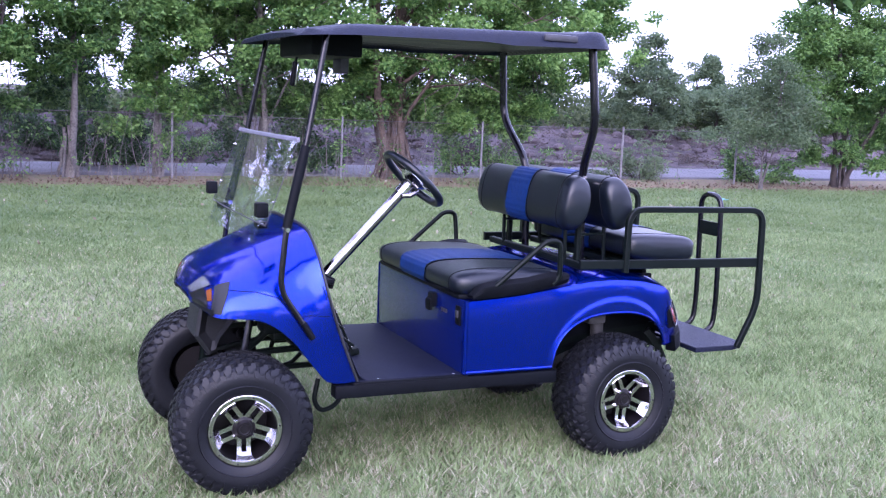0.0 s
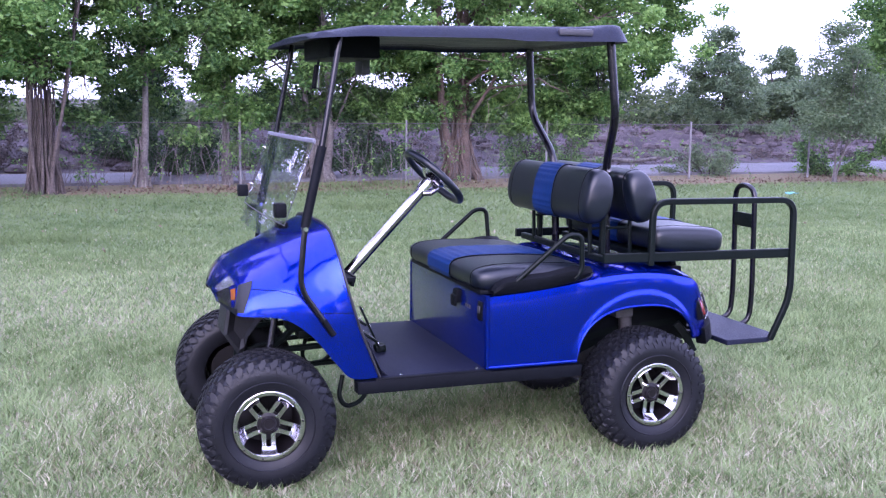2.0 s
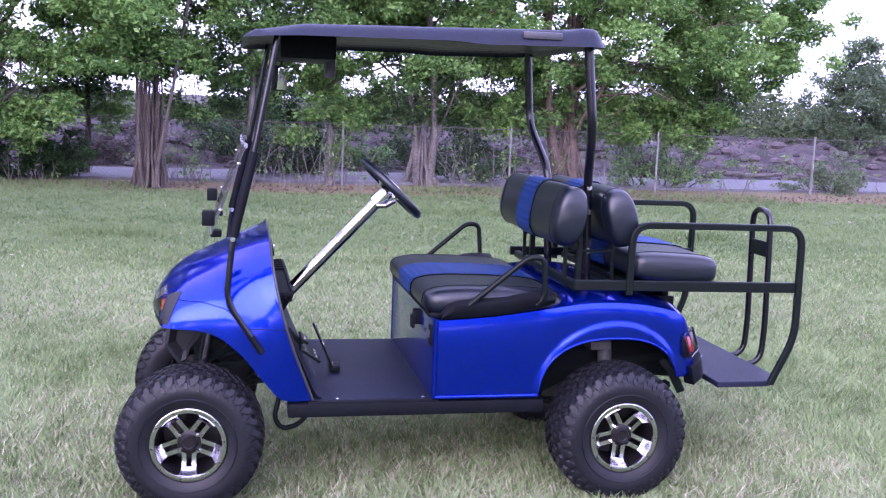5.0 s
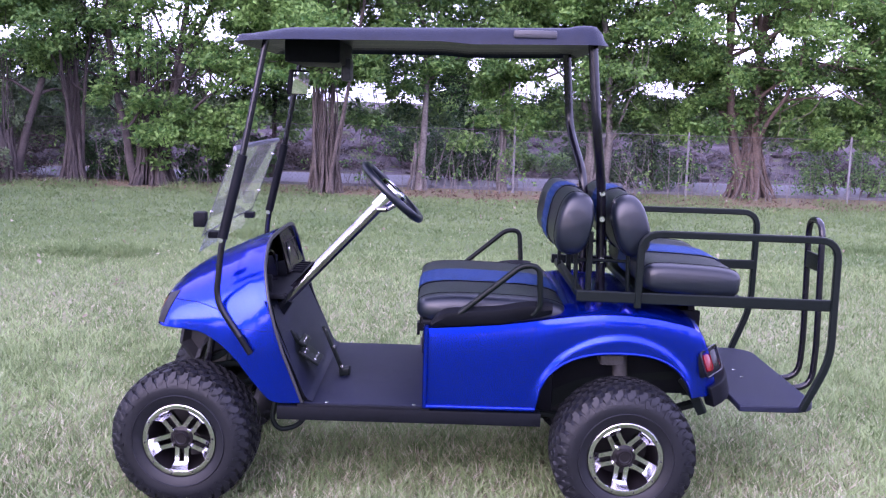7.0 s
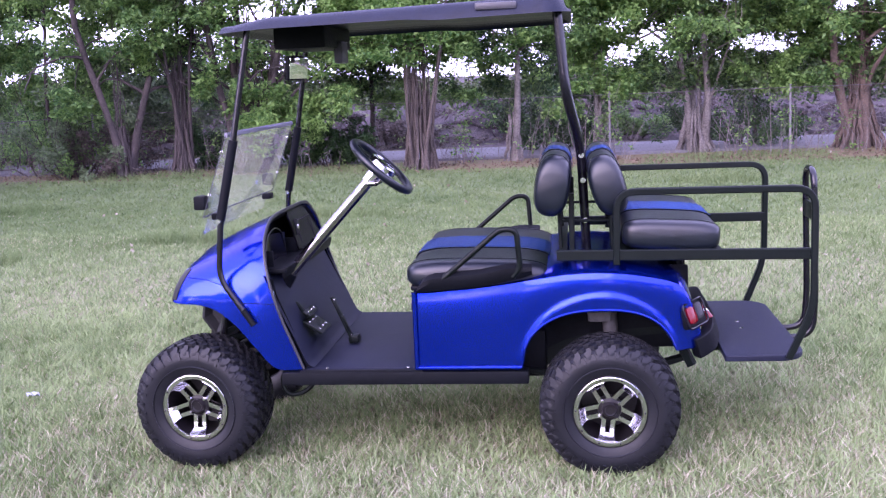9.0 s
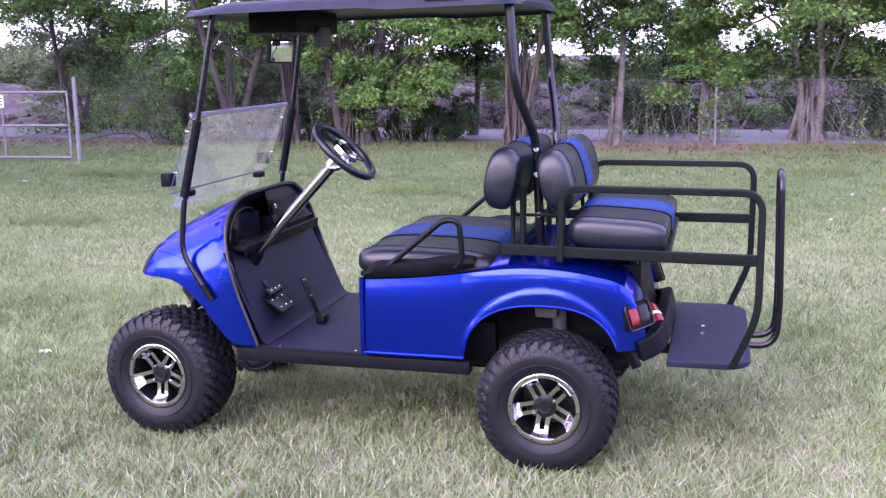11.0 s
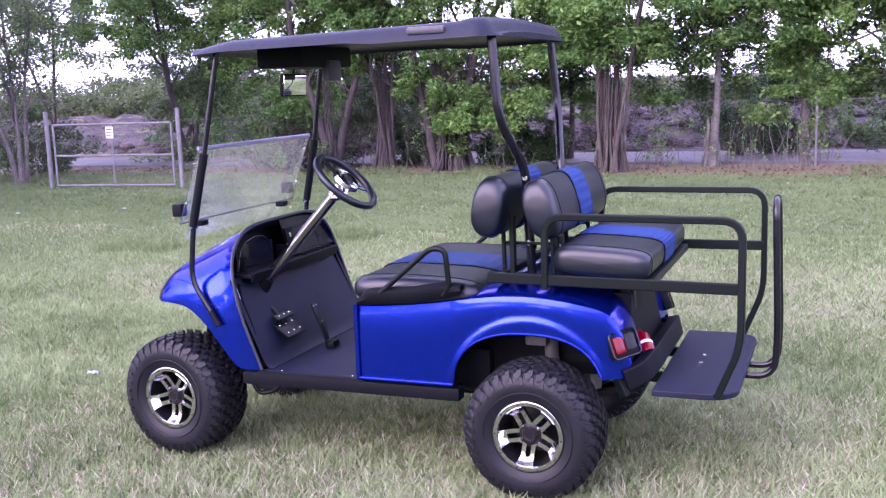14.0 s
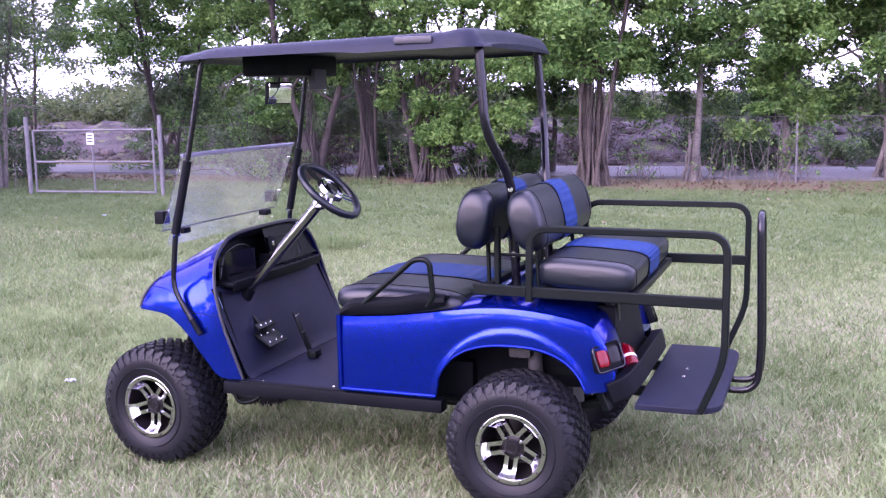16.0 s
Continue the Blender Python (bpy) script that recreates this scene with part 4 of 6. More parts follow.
def build_undergrowth():
    """Thin stalks, suckers and sparse leaves along the fence and round the tree feet."""
    rng = np.random.default_rng(91)
    stalks, clumps = [], []
    for cx, w, n in ((-2.0, 0.7, 40), (-5.2, 1.0, 46), (-6.6, 0.8, 34), (-8.6, 0.9, 40), (3.2, 0.8, 30), (5.4, 1.2, 40), (-0.3, 1.2, 30), (0.6, 0.5, 18), (8.5, 2.5, 36), (-10.3, 0.8, 24), (-14.5, 1.2, 24)):
        for _ in range(n):
            x, y = cx + rng.normal() * w * 0.6, (14.95 if cx > -9.4 else 14.6 if cx > -11 else 11.0) + rng.uniform(-0.45, 0.5)
            h = rng.uniform(0.35, 1.7)
            path = wander((x, y, -0.02 - DIP), (rng.normal() * 0.25, rng.normal() * 0.2, 1), h, 6, rng, 0.14, 0.0)
            stalks.append(taper(path, rng.uniform(0.004, 0.010), 0.002, 4))
            for q in path[2:]:
                if rng.random() < 0.2:
                    clumps.append(tuple(q))
    tagged(part("stalks", joined(*stalks), BARK), "thin dry stalks and suckers along the fence", "undergrowth", kind="stuff")
    v, f = leaf_cloud(clumps, [(0.10, 0.10, 0.10)] * len(clumps), 7 * len(clumps), 0.075, rng)
    tagged(new("undergrowth_leaves", tri_mesh("undergrowth_leaves", v, f, LEAF_MID)), "sparse green leaves on the undergrowth", "undergrowth", kind="stuff")


build_clods()
build_litter()
build_undergrowth()
build_tree(-0.6, 26.5, "dense dark cone-shaped tree on the bank", 57, LEAF_DARK, BARK_DARK, stems=2, radius=0.07, crown=1.0, fork=0.4, low=0.2, height=2.2, canopy=20, top=60, density=90, size=0.14, cone=True, group="trees beyond the road")
log(10.2, 19.8, 2.2, 0.07, 0.15, 0.02, BARK, "log", "pale fallen log on the dirt bank", "log", 0.12)
log(13.4, 20.6, 1.5, 0.16, -0.1, 0.0, BARK_DARK, "log", "thick dark log on the dirt bank", "log", 0.12)
log(1.2, 20.4, 1.6, 0.05, 0.5, 0.10, BARK, "branch", "bare broken branch on the dirt bank", "branch", 0.10)
log(-1.6, 20.8, 1.3, 0.06, 2.4, 0.15, BARK_DARK, "branch", "bare broken branch on the dirt bank", "branch", 0.10)


def scrap(x, y, w, d, h, turn, mat, name, label, category):
    """A crumpled bit of rubbish on the lawn."""
    rng = np.random.default_rng(int(abs(x) * 100))
    rows = [[(w * (i / 5 - 0.5), d * (j / 4 - 0.5), 0.03 + h * rng.random()) for j in range(5)] for i in range(6)]
    tagged(part(name, moved(thick(grid(rows), 0.004), pose(x, y, 0, 0, 0, turn)), mat), label, category, group="litter on the lawn")


scrap(9.5, 10.4, 0.22, 0.12, 0.04, 10, TURQUOISE, "plastic_bag", "crumpled turquoise plastic bag on the grass", "litter")
scrap(-2.26, 0.33, 0.06, 0.04, 0.015, 40, SCRAP, "paper_scrap", "crumpled pale paper scrap on the grass", "litter")
scrap(-9.1, 6.6, 0.05, 0.035, 0.015, 70, SCRAP, "paper_scrap", "crumpled pale paper scrap on the grass", "litter")
scrap(-7.85, 7.3, 0.05, 0.035, 0.015, 20, SCRAP, "paper_scrap", "crumpled pale paper scrap on the grass", "litter")


def build_heap():
    """A low heap of reddish soil beyond the road."""
    rows = []
    for i in range(9):
        q = i / 8
        rows.append([(-11.06 + (1.3 * q + 0.01) * math.cos(a) * (1 + 0.2 * noise.noise((a, q * 3, 1.0))), 22.6 + (0.8 * q + 0.01) * math.sin(a), -0.15 + ground_height(-11.06, 22.6) + 0.55 * (1 - q * q) * (1 + 0.4 * noise.noise((a * 2, q * 4, 5.0)))) for a in np.linspace(0, 2 * math.pi, 21)[:-1]])
    tagged(part("soil_heap", grid(rows, closed=True), RED_SOIL), "low heap of reddish dug soil on the bank", "soil", group="debris on the bank")


build_heap()


# ---- the golf cart: front at -x, driver's side at -y ----
cart = tagged(new("golf_cart"), "lifted metallic blue golf cart with black roof parked on grass", "golf cart")
cart.matrix_world = pose(-0.014, 0, 0, 0, 0, 1.6) @ pose(-0.16, 0, 0)
TYRE_R, HUB_Z = 0.272, 0.27
TRACK = {-0.83: 0.437, 0.83: 0.501}
AXLES = -0.83, 0.83


def both(name, piece, mat, parent=None, label="", **k):
    """The same part on the driver's side and mirrored on the far side."""
    a = part(name, piece, mat, parent or cart, label, **k)
    b = part(name, mirrored(piece), mat, parent or cart, label, **k)
    return a, b


# wheels
def tyre_radius(y):
    return lerp([(0, 0.257), (0.06, 0.256), (0.095, 0.250), (0.115, 0.233), (0.125, 0.21)], abs(y))


def tread_lug(a, corners, height):
    """A block of tread: corners of (angle, y) on the carcass, raised by height."""
    n = len(corners)
    ca = sum(c[0] for c in corners) / n
    cy = sum(c[1] for c in corners) / n
    low, top = [], []
    for b, y in corners:
        for out, r, s in ((low, tyre_radius(y) - 0.006, 1.0), (top, tyre_radius(y) + height, 0.88)):
            bb, yy = a + ca + (b - ca) * s, cy + (y - cy) * s
            out.append((r * math.cos(bb), yy, r * math.sin(bb)))
    faces = [tuple(range(n, 2 * n))] + [(i, (i + 1) % n, n + (i + 1) % n, n + i) for i in range(n)]
    return low + top, faces


def wheel_meshes():
    prof = [(0.138, -0.098), (0.144, -0.110), (0.164, -0.120), (0.200, -0.126), (0.226, -0.121), (0.243, -0.108), (0.253, -0.085), (0.256, -0.045), (0.257, 0.0)]
    prof = prof + [(r, -y) for r, y in prof[-2::-1]]
    pieces = [lathe(prof, 56)]
    n = 34
    step = 2 * math.pi / n
    blocks = []
    for i in range(n):
        # hooked blocks in four bands each side, close together, the outer one folding over the shoulder
        a = i * step
        for s in (1, -1):
            o = a + (step / 2 if s < 0 else 0)
            for shift, y0, y1 in ((0.0, 0.003, 0.031), (0.09, 0.035, 0.064), (0.01, 0.068, 0.096), (0.10, 0.099, 0.1225)):
                y = [s * (y0 + (y1 - y0) * q) for q in (0.0, 0.0, 0.42, 0.58, 1.0, 1.0, 0.62)]
                blocks.append(tread_lug(o + shift, list(zip((-0.062, 0.010, 0.020, 0.074, 0.060, -0.020, -0.070), y)), 0.015))
    for i in range(n):
        # short raised bars below the shoulder, long and short by turns
        a = (i + 0.62) * step
        inner, outer, half = (0.208 if i % 2 else 0.216), 0.240, 0.034
        shape = [(a - half, inner), (a + half * 0.5, inner), (a + half * 1.5, outer), (a - half * 0.2, outer)]
        mid_a, mid_r = sum(q[0] for q in shape) / 4, sum(q[1] for q in shape) / 4
        rings = []
        for depth, k in ((0.0, 1.0), (0.006, 0.85)):
            rings.append([(r2 * math.cos(a2), -lerp([(0.19, 0.1245), (0.226, 0.121), (0.246, 0.108)], r2) - depth, r2 * math.sin(a2)) for a2, r2 in [(mid_a + (q[0] - mid_a) * k, mid_r + (q[1] - mid_r) * k) for q in shape]])
        v, f = grid(rings, closed=True)
        blocks.append((v, f + [(4, 5, 6, 7)]))
    pieces.append(lathe([(0.173, -0.1235), (0.176, -0.1275), (0.179, -0.1235)], 56))
    out = {"tyre": (joined(*pieces), TYRE), "tread": (joined(*blocks), TYRE)}
    out["wheel"] = lathe([(0.146, -0.085), (0.152, -0.104), (0.150, -0.112), (0.146, -0.1135), (0.132, -0.111), (0.130, -0.104)], 56), CHROME
    out["barrel"] = lathe([(0.131, -0.105), (0.128, -0.06), (0.122, 0.03), (0.118, 0.05), (0.06, 0.055), (0.001, 0.055)], 48), RIM_DARK
    # a double spoke: two bars that meet a bright wall running out to the lip
    pair = []
    for s in (1, -1):
        rows = []
        for r, w, y in ((0.036, 0.0115, -0.070), (0.070, 0.0105, -0.072), (0.100, 0.0105, -0.076), (0.112, 0.0115, -0.080)):
            c = s * 0.0195
            rows.append([(r, y, c - w), (r, y - 0.004, c - w * 0.85), (r, y - 0.004, c + w * 0.85), (r, y, c + w), (r, y + 0.024, c + w * 0.8), (r, y + 0.024, c - w * 0.8)])
        pair.append(grid(rows, closed=True))
    wall = []
    for r, y, half in ((0.104, -0.074, 0.27), (0.112, -0.080, 0.27), (0.124, -0.096, 0.28), (0.1315, -0.1075, 0.29)):
        wall.append([(r * math.cos(q * half), y, r * math.sin(q * half)) for q in np.linspace(-1, 1, 9)])
    pair.append(thick(grid(wall), 0.006))
    out["spoke"] = joined(*pair), CHROME
    out["centre_cap"] = lathe([(0.001, -0.090), (0.019, -0.090), (0.022, -0.093), (0.027, -0.093), (0.031, -0.088), (0.034, -0.078), (0.047, -0.075), (0.050, -0.066), (0.050, -0.030)], 32), RIM_DARK
    out["lug_nut"] = lathe([(0.001, -0.092), (0.006, -0.092), (0.008, -0.088), (0.008, -0.070)], 6), CHROME
    out["bolt"] = lathe([(0.001, -0.1165), (0.0035, -0.116), (0.0042, -0.108)], 8), RIM_DARK
    made = {}
    for key, (piece, mat) in out.items():
        if key not in ("tyre", "tread", "lug_nut", "bolt"):
            piece = [(x * 0.925, y, z * 0.925) for x, y, z in piece[0]], piece[1]
        me = mesh_from(key, *piece, True)
        me.materials.append(mat)
        me.set_sharp_from_angle(angle=radians(35))
        made[key] = me
    return made


WHEEL = wheel_meshes()


def build_wheel(x, side, steer, spin):
    w = new("wheel", WHEEL["wheel"])
    w.parent = cart
    w["label"] = "chrome-lipped alloy wheel with a knobbly off-road tyre"
    w.matrix_local = pose(x, side * TRACK[x], HUB_Z, 0, 0, steer + (180 if side > 0 else 0)) @ pose(0, 0, 0, 0, spin, 0)

    def child(key, m=None):
        ob = new(key, WHEEL[key])
        ob.parent = w
        if m:
            ob.matrix_local = m
        return ob

    tagged(child("tread"), "hooked black rubber tread blocks", kind="stuff")
    for key in ("tyre", "barrel", "centre_cap"):
        child(key)
    for i in range(5):
        child("spoke", pose(0, 0, 0, 0, 72 * i + 18, 0))
    for i in range(10):
        a = radians(36 * i + 6)
        child("bolt", pose(0.131 * math.cos(a), 0, 0.131 * math.sin(a)))
    for i in range(4):
        a = radians(90 * i + 45)
        child("lug_nut", pose(0.044 * math.cos(a), 0, 0.044 * math.sin(a)))


build_wheel(AXLES[0], -1, -4, 0)
build_wheel(AXLES[0], 1, -4, 20)
build_wheel(AXLES[1], -1, 0, 8)
build_wheel(AXLES[1], 1, 0, 40)

# running gear and chassis
both("frame_rail", bar([(-0.34, -0.21, 0.37), (-0.28, -0.22, 0.355), (0.50, -0.24, 0.355), (0.72, -0.24, 0.46), (1.20, -0.24, 0.50)], 0.05, 0.07, 0.08), STEEL_BLACK)
part("front_axle", tube([(-0.83, -0.36, 0.30), (-0.83, -0.15, 0.36), (-0.83, 0.15, 0.36), (-0.83, 0.36, 0.30)], 0.026), STEEL_BLACK, cart)
both("spindle", tube([(-0.83, -0.40, 0.22), (-0.83, -0.34, 0.30), (-0.82, -0.32, 0.44)], 0.022), STEEL_BLACK)
both("front_shock", joined(tube([(-0.815, -0.30, 0.36), (-0.79, -0.29, 0.50)], 0.020), tube([(-0.80, -0.295, 0.44), (-0.755, -0.28, 0.69)], 0.0145)), GLOSS_BLACK)
both("knuckle_arm", bar([(-0.79, -0.27, 0.51), (-0.725, -0.25, 0.545), (-0.665, -0.24, 0.60)], 0.026, 0.024, 0.03), STEEL_BLACK)
part("steering_box", joined(box(-0.64, -0.20, 0.605, 0.13, 0.12, 0.08, 0.02), box(-0.615, -0.20, 0.560, 0.09, 0.10, 0.05, 0.016), tube([(-0.64, -0.20, 0.63), (-0.64, 0.24, 0.63)], 0.02)), STEEL_BLACK, cart)
both("control_arm", bar([(-0.81, -0.31, 0.485), (-0.72, -0.25, 0.498), (-0.49, -0.25, 0.506)], 0.026, 0.022), STEEL_BLACK)
both("lower_arm", bar([(-0.83, -0.33, 0.36), (-0.62, -0.25, 0.429), (-0.46, -0.25, 0.432)], 0.026, 0.020), STEEL_BLACK)
part("cross_member", tube([(-0.475, -0.27, 0.44), (-0.475, 0.27, 0.44)], 0.016), STEEL_BLACK, cart)
part("tie_rod", tube([(-0.70, -0.36, 0.30), (-0.72, 0.36, 0.30)], 0.012), STEEL_BLACK, cart)
both("step_hoop", tube([(-0.50, -0.36, 0.40), (-0.52, -0.37, 0.31), (-0.49, -0.37, 0.265), (-0.42, -0.35, 0.275), (-0.37, -0.32, 0.34)], 0.010, 0.035), STEEL_BLACK)
part("rear_axle", tube([(0.83, -0.36, 0.27), (0.83, 0.36, 0.27)], 0.04), STEEL_BLACK, cart)
part("gear_housing", box(0.83, 0.06, 0.29, 0.24, 0.22, 0.20, 0.05), BRAKE_GREY, cart)
both("rear_shock", tube([(0.86, -0.31, 0.28), (0.84, -0.30, 0.62)], 0.03), BRAKE_GREY)
both("leaf_spring", bar([(0.45, -0.30, 0.36), (0.83, -0.31, 0.31), (1.14, -0.30, 0.40)], 0.05, 0.022, 0.2), STEEL_BLACK)
both("bracket", box(0.80, -0.33, 0.60, 0.09, 0.10, 0.07, 0.012), BRAKE_GREY)
part("battery_tray", box(0.345, 0, 0.42, 0.48, 0.62, 0.20, 0.02), PLASTIC, cart)
part("motor_cover", box(0.86, 0, 0.60, 0.60, 0.44, 0.24, 0.04), PLASTIC, cart)
both("inner_fender", box(0.84, -0.255, 0.60, 0.64, 0.02, 0.34, 0.008), PLASTIC)
both("hitch_arm", bar([(1.08, -0.36, 0.52), (1.12, -0.38, 0.47), (1.16, -0.39, 0.39)], 0.03, 0.035, 0.03), STEEL_BLACK)


# front cowl: bottom edge x, half-width, z; crown x, z; squareness
COWL = (
    (-0.985, 0.17, 0.704, -0.990, 0.730, 2.6),
    (-0.954, 0.36, 0.694, -0.940, 0.800, 2.4),
    (-0.920, 0.452, 0.688, -0.870, 0.857, 2.6),
    (-0.765, 0.486, 0.674, -0.790, 0.899, 2.7),
    (-0.655, 0.500, 0.600, -0.705, 0.938, 3.0),
    (-0.565, 0.503, 0.490, -0.635, 0.968, 3.5),
    (-0.495, 0.503, 0.420, -0.585, 0.988, 3.9),
    (-0.383, 0.503, 0.417, -0.543, 1.002, 4.4),
)


def cowl_point(u, v, lift=0.0):
    """A place on the driver's half of the cowl: u from nose to dash, v from the lower edge to the crown."""
    rows = np.array(COWL)
    at = u * (len(rows) - 1)
    i = min(int(at), len(rows) - 2)
    f = at - i
    p0, p1, p2, p3 = rows[max(i - 1, 0)], rows[i], rows[i + 1], rows[min(i + 2, len(rows) - 1)]
    row = p1 + 0.5 * f * (p2 - p0 + f * (2 * p0 - 5 * p1 + 4 * p2 - p3 + f * (3 * (p1 - p2) + p3 - p0)))
    xb, w, zb, xt, zt, sq = row
    a = v * math.pi / 2
    c, s = max(math.cos(a), 0.0), math.sin(a)
    y, h = w * c ** (2 / sq), s ** (2 / sq)
    z = zb + (zt - zb) * h
    back = max(0.0, u - 0.4) / 0.6
    x = xb + (xt - xb) * (h ** 1.3 * (1 - back) + (1 - (1 - h) ** 1.6) * back)
    crease = 0.10 + 0.24 * u
    z += 0.009 / (1 + math.exp((y - crease) / 0.010)) * min(1, u * 6)
    flare = math.exp(-(((z - zb) / 0.045) ** 2)) * min(1, max(0, (0.9 - u) * 4)) * min(1, u * 4)
    y += 0.003 * flare
    # a swage from the headlight back and down over the wheel
    ridge = zb + 0.10 + 0.03 * math.sin(u * 3.1)
    y += 0.002 * math.exp(-(((z - ridge) / 0.04) ** 2)) * min(1, max(0, (0.85 - u) * 5)) * min(1, max(0, (u - 0.2) * 6))
    if lift:
        y, z, x = y + lift * 0.75, z + lift * 0.55, x - lift * 0.3 * (1 - u)
    return x, -y, z


def cowl_patch(u0, u1, v0, v1, lift, nu=10, nv=8, slant=0.0):
    return grid([[cowl_point(u0 + (u1 - u0) * i / nu + slant * j / nv, v0 + (v1 - v0) * j / nv, lift) for j in range(nv + 1)] for i in range(nu + 1)])


def full_cowl():
    nu, nv = 56, 30
    rows = []
    for i in range(nu + 1):
        half = [cowl_point(i / nu, (j / nv) ** 0.9) for j in range(nv + 1)]
        rows.append(half + [(x, -y, z) for x, y, z in half[-2::-1]])
    return thick(grid(rows), 0.006)


cowl = part("front_cowl", full_cowl(), PAINT, cart, "glossy metallic blue front cowl")
nose = [cowl_point(0, j / 12) for j in range(13)]
nose = nose + [(x, -y, z) for x, y, z in nose[-2::-1]]
part("nose_panel", thick(grid([[(x, y, z) for x, y, z in nose], [(x + 0.02, y * 0.98, 0.694) for x, y, z in nose], [(x + 0.10, y * 0.9, 0.682) for x, y, z in nose]]), 0.004), PLASTIC, cart)
for s in (1, -1):
    def side(piece, s=s):
        return piece if s > 0 else mirrored(piece)
    lamp = part("headlight", side(thick(cowl_patch(0.04, 0.150, 0.06, 0.50, 0.004, slant=-0.01), 0.004)), LENS_DARK, cart, "smoked dark headlight lens")
    part("clear_lens", side(thick(cowl_patch(0.06, 0.19, 0.50, 0.74, 0.005, slant=-0.02), 0.004)), LENS_CLEAR, lamp, "bright clear headlight lens")
    part("turn_signal", side(thick(cowl_patch(0.150, 0.192, 0.20, 0.42, 0.004), 0.004)), AMBER, lamp, "amber turn signal")
    part("trim", side(thick(cowl_patch(0.196, 0.290, 0.02, 0.44, 0.003, slant=0.025), 0.004)), DULL_GREY, lamp, "dark grey trim plate")
    part("lower_trim", side(thick(cowl_patch(0.04, 0.240, 0.0, 0.06, 0.004), 0.004)), PLASTIC, lamp)
edge = [cowl_point(1, (j / 24) ** 0.9, 0.004) for j in range(25)]
edge = edge + [(x, -y, z) for x, y, z in edge[-2::-1]]
part("cowl_edge", sweep(edge, square(0.015, 0.010, 0.003), up=(1, 0, 0)), EDGE_GREY, cart, "dull grey plastic edging")
def cowl_at_height(u, z):
    """The place on the cowl at u whose height is z."""
    return min((cowl_point(u, v / 300, 0.001) for v in range(200)), key=lambda p: abs(p[2] - z))


both("cowl_seam", sweep([cowl_at_height(u, 0.690 - 0.012 * (u - 0.7)) for u in np.linspace(0.66, 0.995, 14)], ring(0.0012, 6)), PLASTIC, cowl)
both("fender_seam", sweep([cowl_at_height(u, lerp([(0.30, 0.790), (0.42, 0.785), (0.52, 0.765), (0.60, 0.725), (0.66, 0.690)], u)) for u in np.linspace(0.30, 0.66, 16)], ring(0.0014, 6)), PLASTIC, cowl)


def skid_plate():
    """An angular block under the nose: an upright wedge that tapers to a point, its sides folded inwards."""
    outline = [(-0.926, 0.690), (-0.760, 0.690), (-0.772, 0.615), (-0.845, 0.522), (-0.864, 0.468), (-0.889, 0.455), (-0.948, 0.540)]
    mid = sum(x for x, z in outline) / 7, sum(z for x, z in outline) / 7

    def ring_at(y, k):
        return [(mid[0] + (x - mid[0]) * k, y, mid[1] + (z - mid[1]) * k) for x, z in outline]

    rows = [ring_at(-0.085, 0.50), ring_at(-0.108, 0.84), ring_at(-0.098, 1.0), ring_at(0.098, 1.0), ring_at(0.108, 0.84), ring_at(0.085, 0.50)]
    v, f = grid(rows, closed=True)
    return v, f + [(6, 5, 4, 3, 2, 1, 0), tuple(range(35, 42))]


part("front_skid", skid_plate(), DULL_GREY, cart, "dull grey lower bumper block", smooth=False)

# cockpit: toe board, floor, dash
part("toe_board", thick(grid([[(-0.53, y, 0.80), (-0.50, y, 0.72), (-0.425, y, 0.555), (-0.388, y, 0.470), (-0.374, y, 0.440), (-0.360, y, 0.426), (-0.345, y, 0.4195)] for y in np.linspace(-0.492, 0.492, 3)]), 0.002), MAT_RUBBER, cart, "black rubber toe board")
part("floor_mat", box(-0.145, 0, 0.4115, 0.47, 1.00, 0.012, 0.004), MAT_RUBBER, cart, "flat black rubber floor mat")
both("side_liner", thick(grid([[(-0.41, -0.474, 0.42), (-0.46, -0.470, 0.56), (-0.525, -0.462, 0.72), (-0.54, -0.45, 0.78)], [(-0.365, -0.474, 0.42), (-0.425, -0.470, 0.56), (-0.490, -0.462, 0.72), (-0.505, -0.45, 0.78)]]), 0.006), PLASTIC)
for x, y in ((-0.29, -0.494), (0.040, -0.494), (-0.29, 0.494), (0.040, 0.494)):
    part("screw", box(x, y, 0.4195, 0.012, 0.012, 0.004, 0.001), CHROME, cart)
inner = [(-0.585, y * 0.90, 0.79 + (z - 0.80) * 0.84) for x, y, z in edge if z > 0.80]
back = [(x - 0.05, y * 0.94, z) for x, y, z in inner]
rim = [(x - 0.004, y * 0.975, z - 0.012) for x, y, z in edge if z > 0.80]
dash = part("dashboard", grid([rim, inner, back, [(-0.60, y * 0.9, 0.80) for x, y, z in inner]]), PLASTIC, cart, "black plastic dashboard with open pockets")
face = [(x - 0.020, y * 0.955, z - 0.018) for x, y, z in edge if z > 0.80 and y > -0.09]
part("glove_panel", thick(grid([face, [(-0.515, y, 0.822 + 0.0 * z) for x, y, z in face]]), 0.008), GLOSS_BLACK, dash, "glossy black glove panel")
part("panel_seam", sweep([(-0.512, 0.07, 0.84), (-0.535, 0.07, 0.945), (-0.535, 0.30, 0.945), (-0.512, 0.30, 0.84)], ring(0.002, 6)), STEEL_BLACK, dash)
part("pocket_panel", thick(grid([[(-0.60 + 0.05 * (q * q), -0.24 + 0.15 * q, z) for q in np.linspace(-1, 1, 9)] for z in (0.815, 0.87, 0.92)]), 0.006), GLOSS_BLACK, dash)
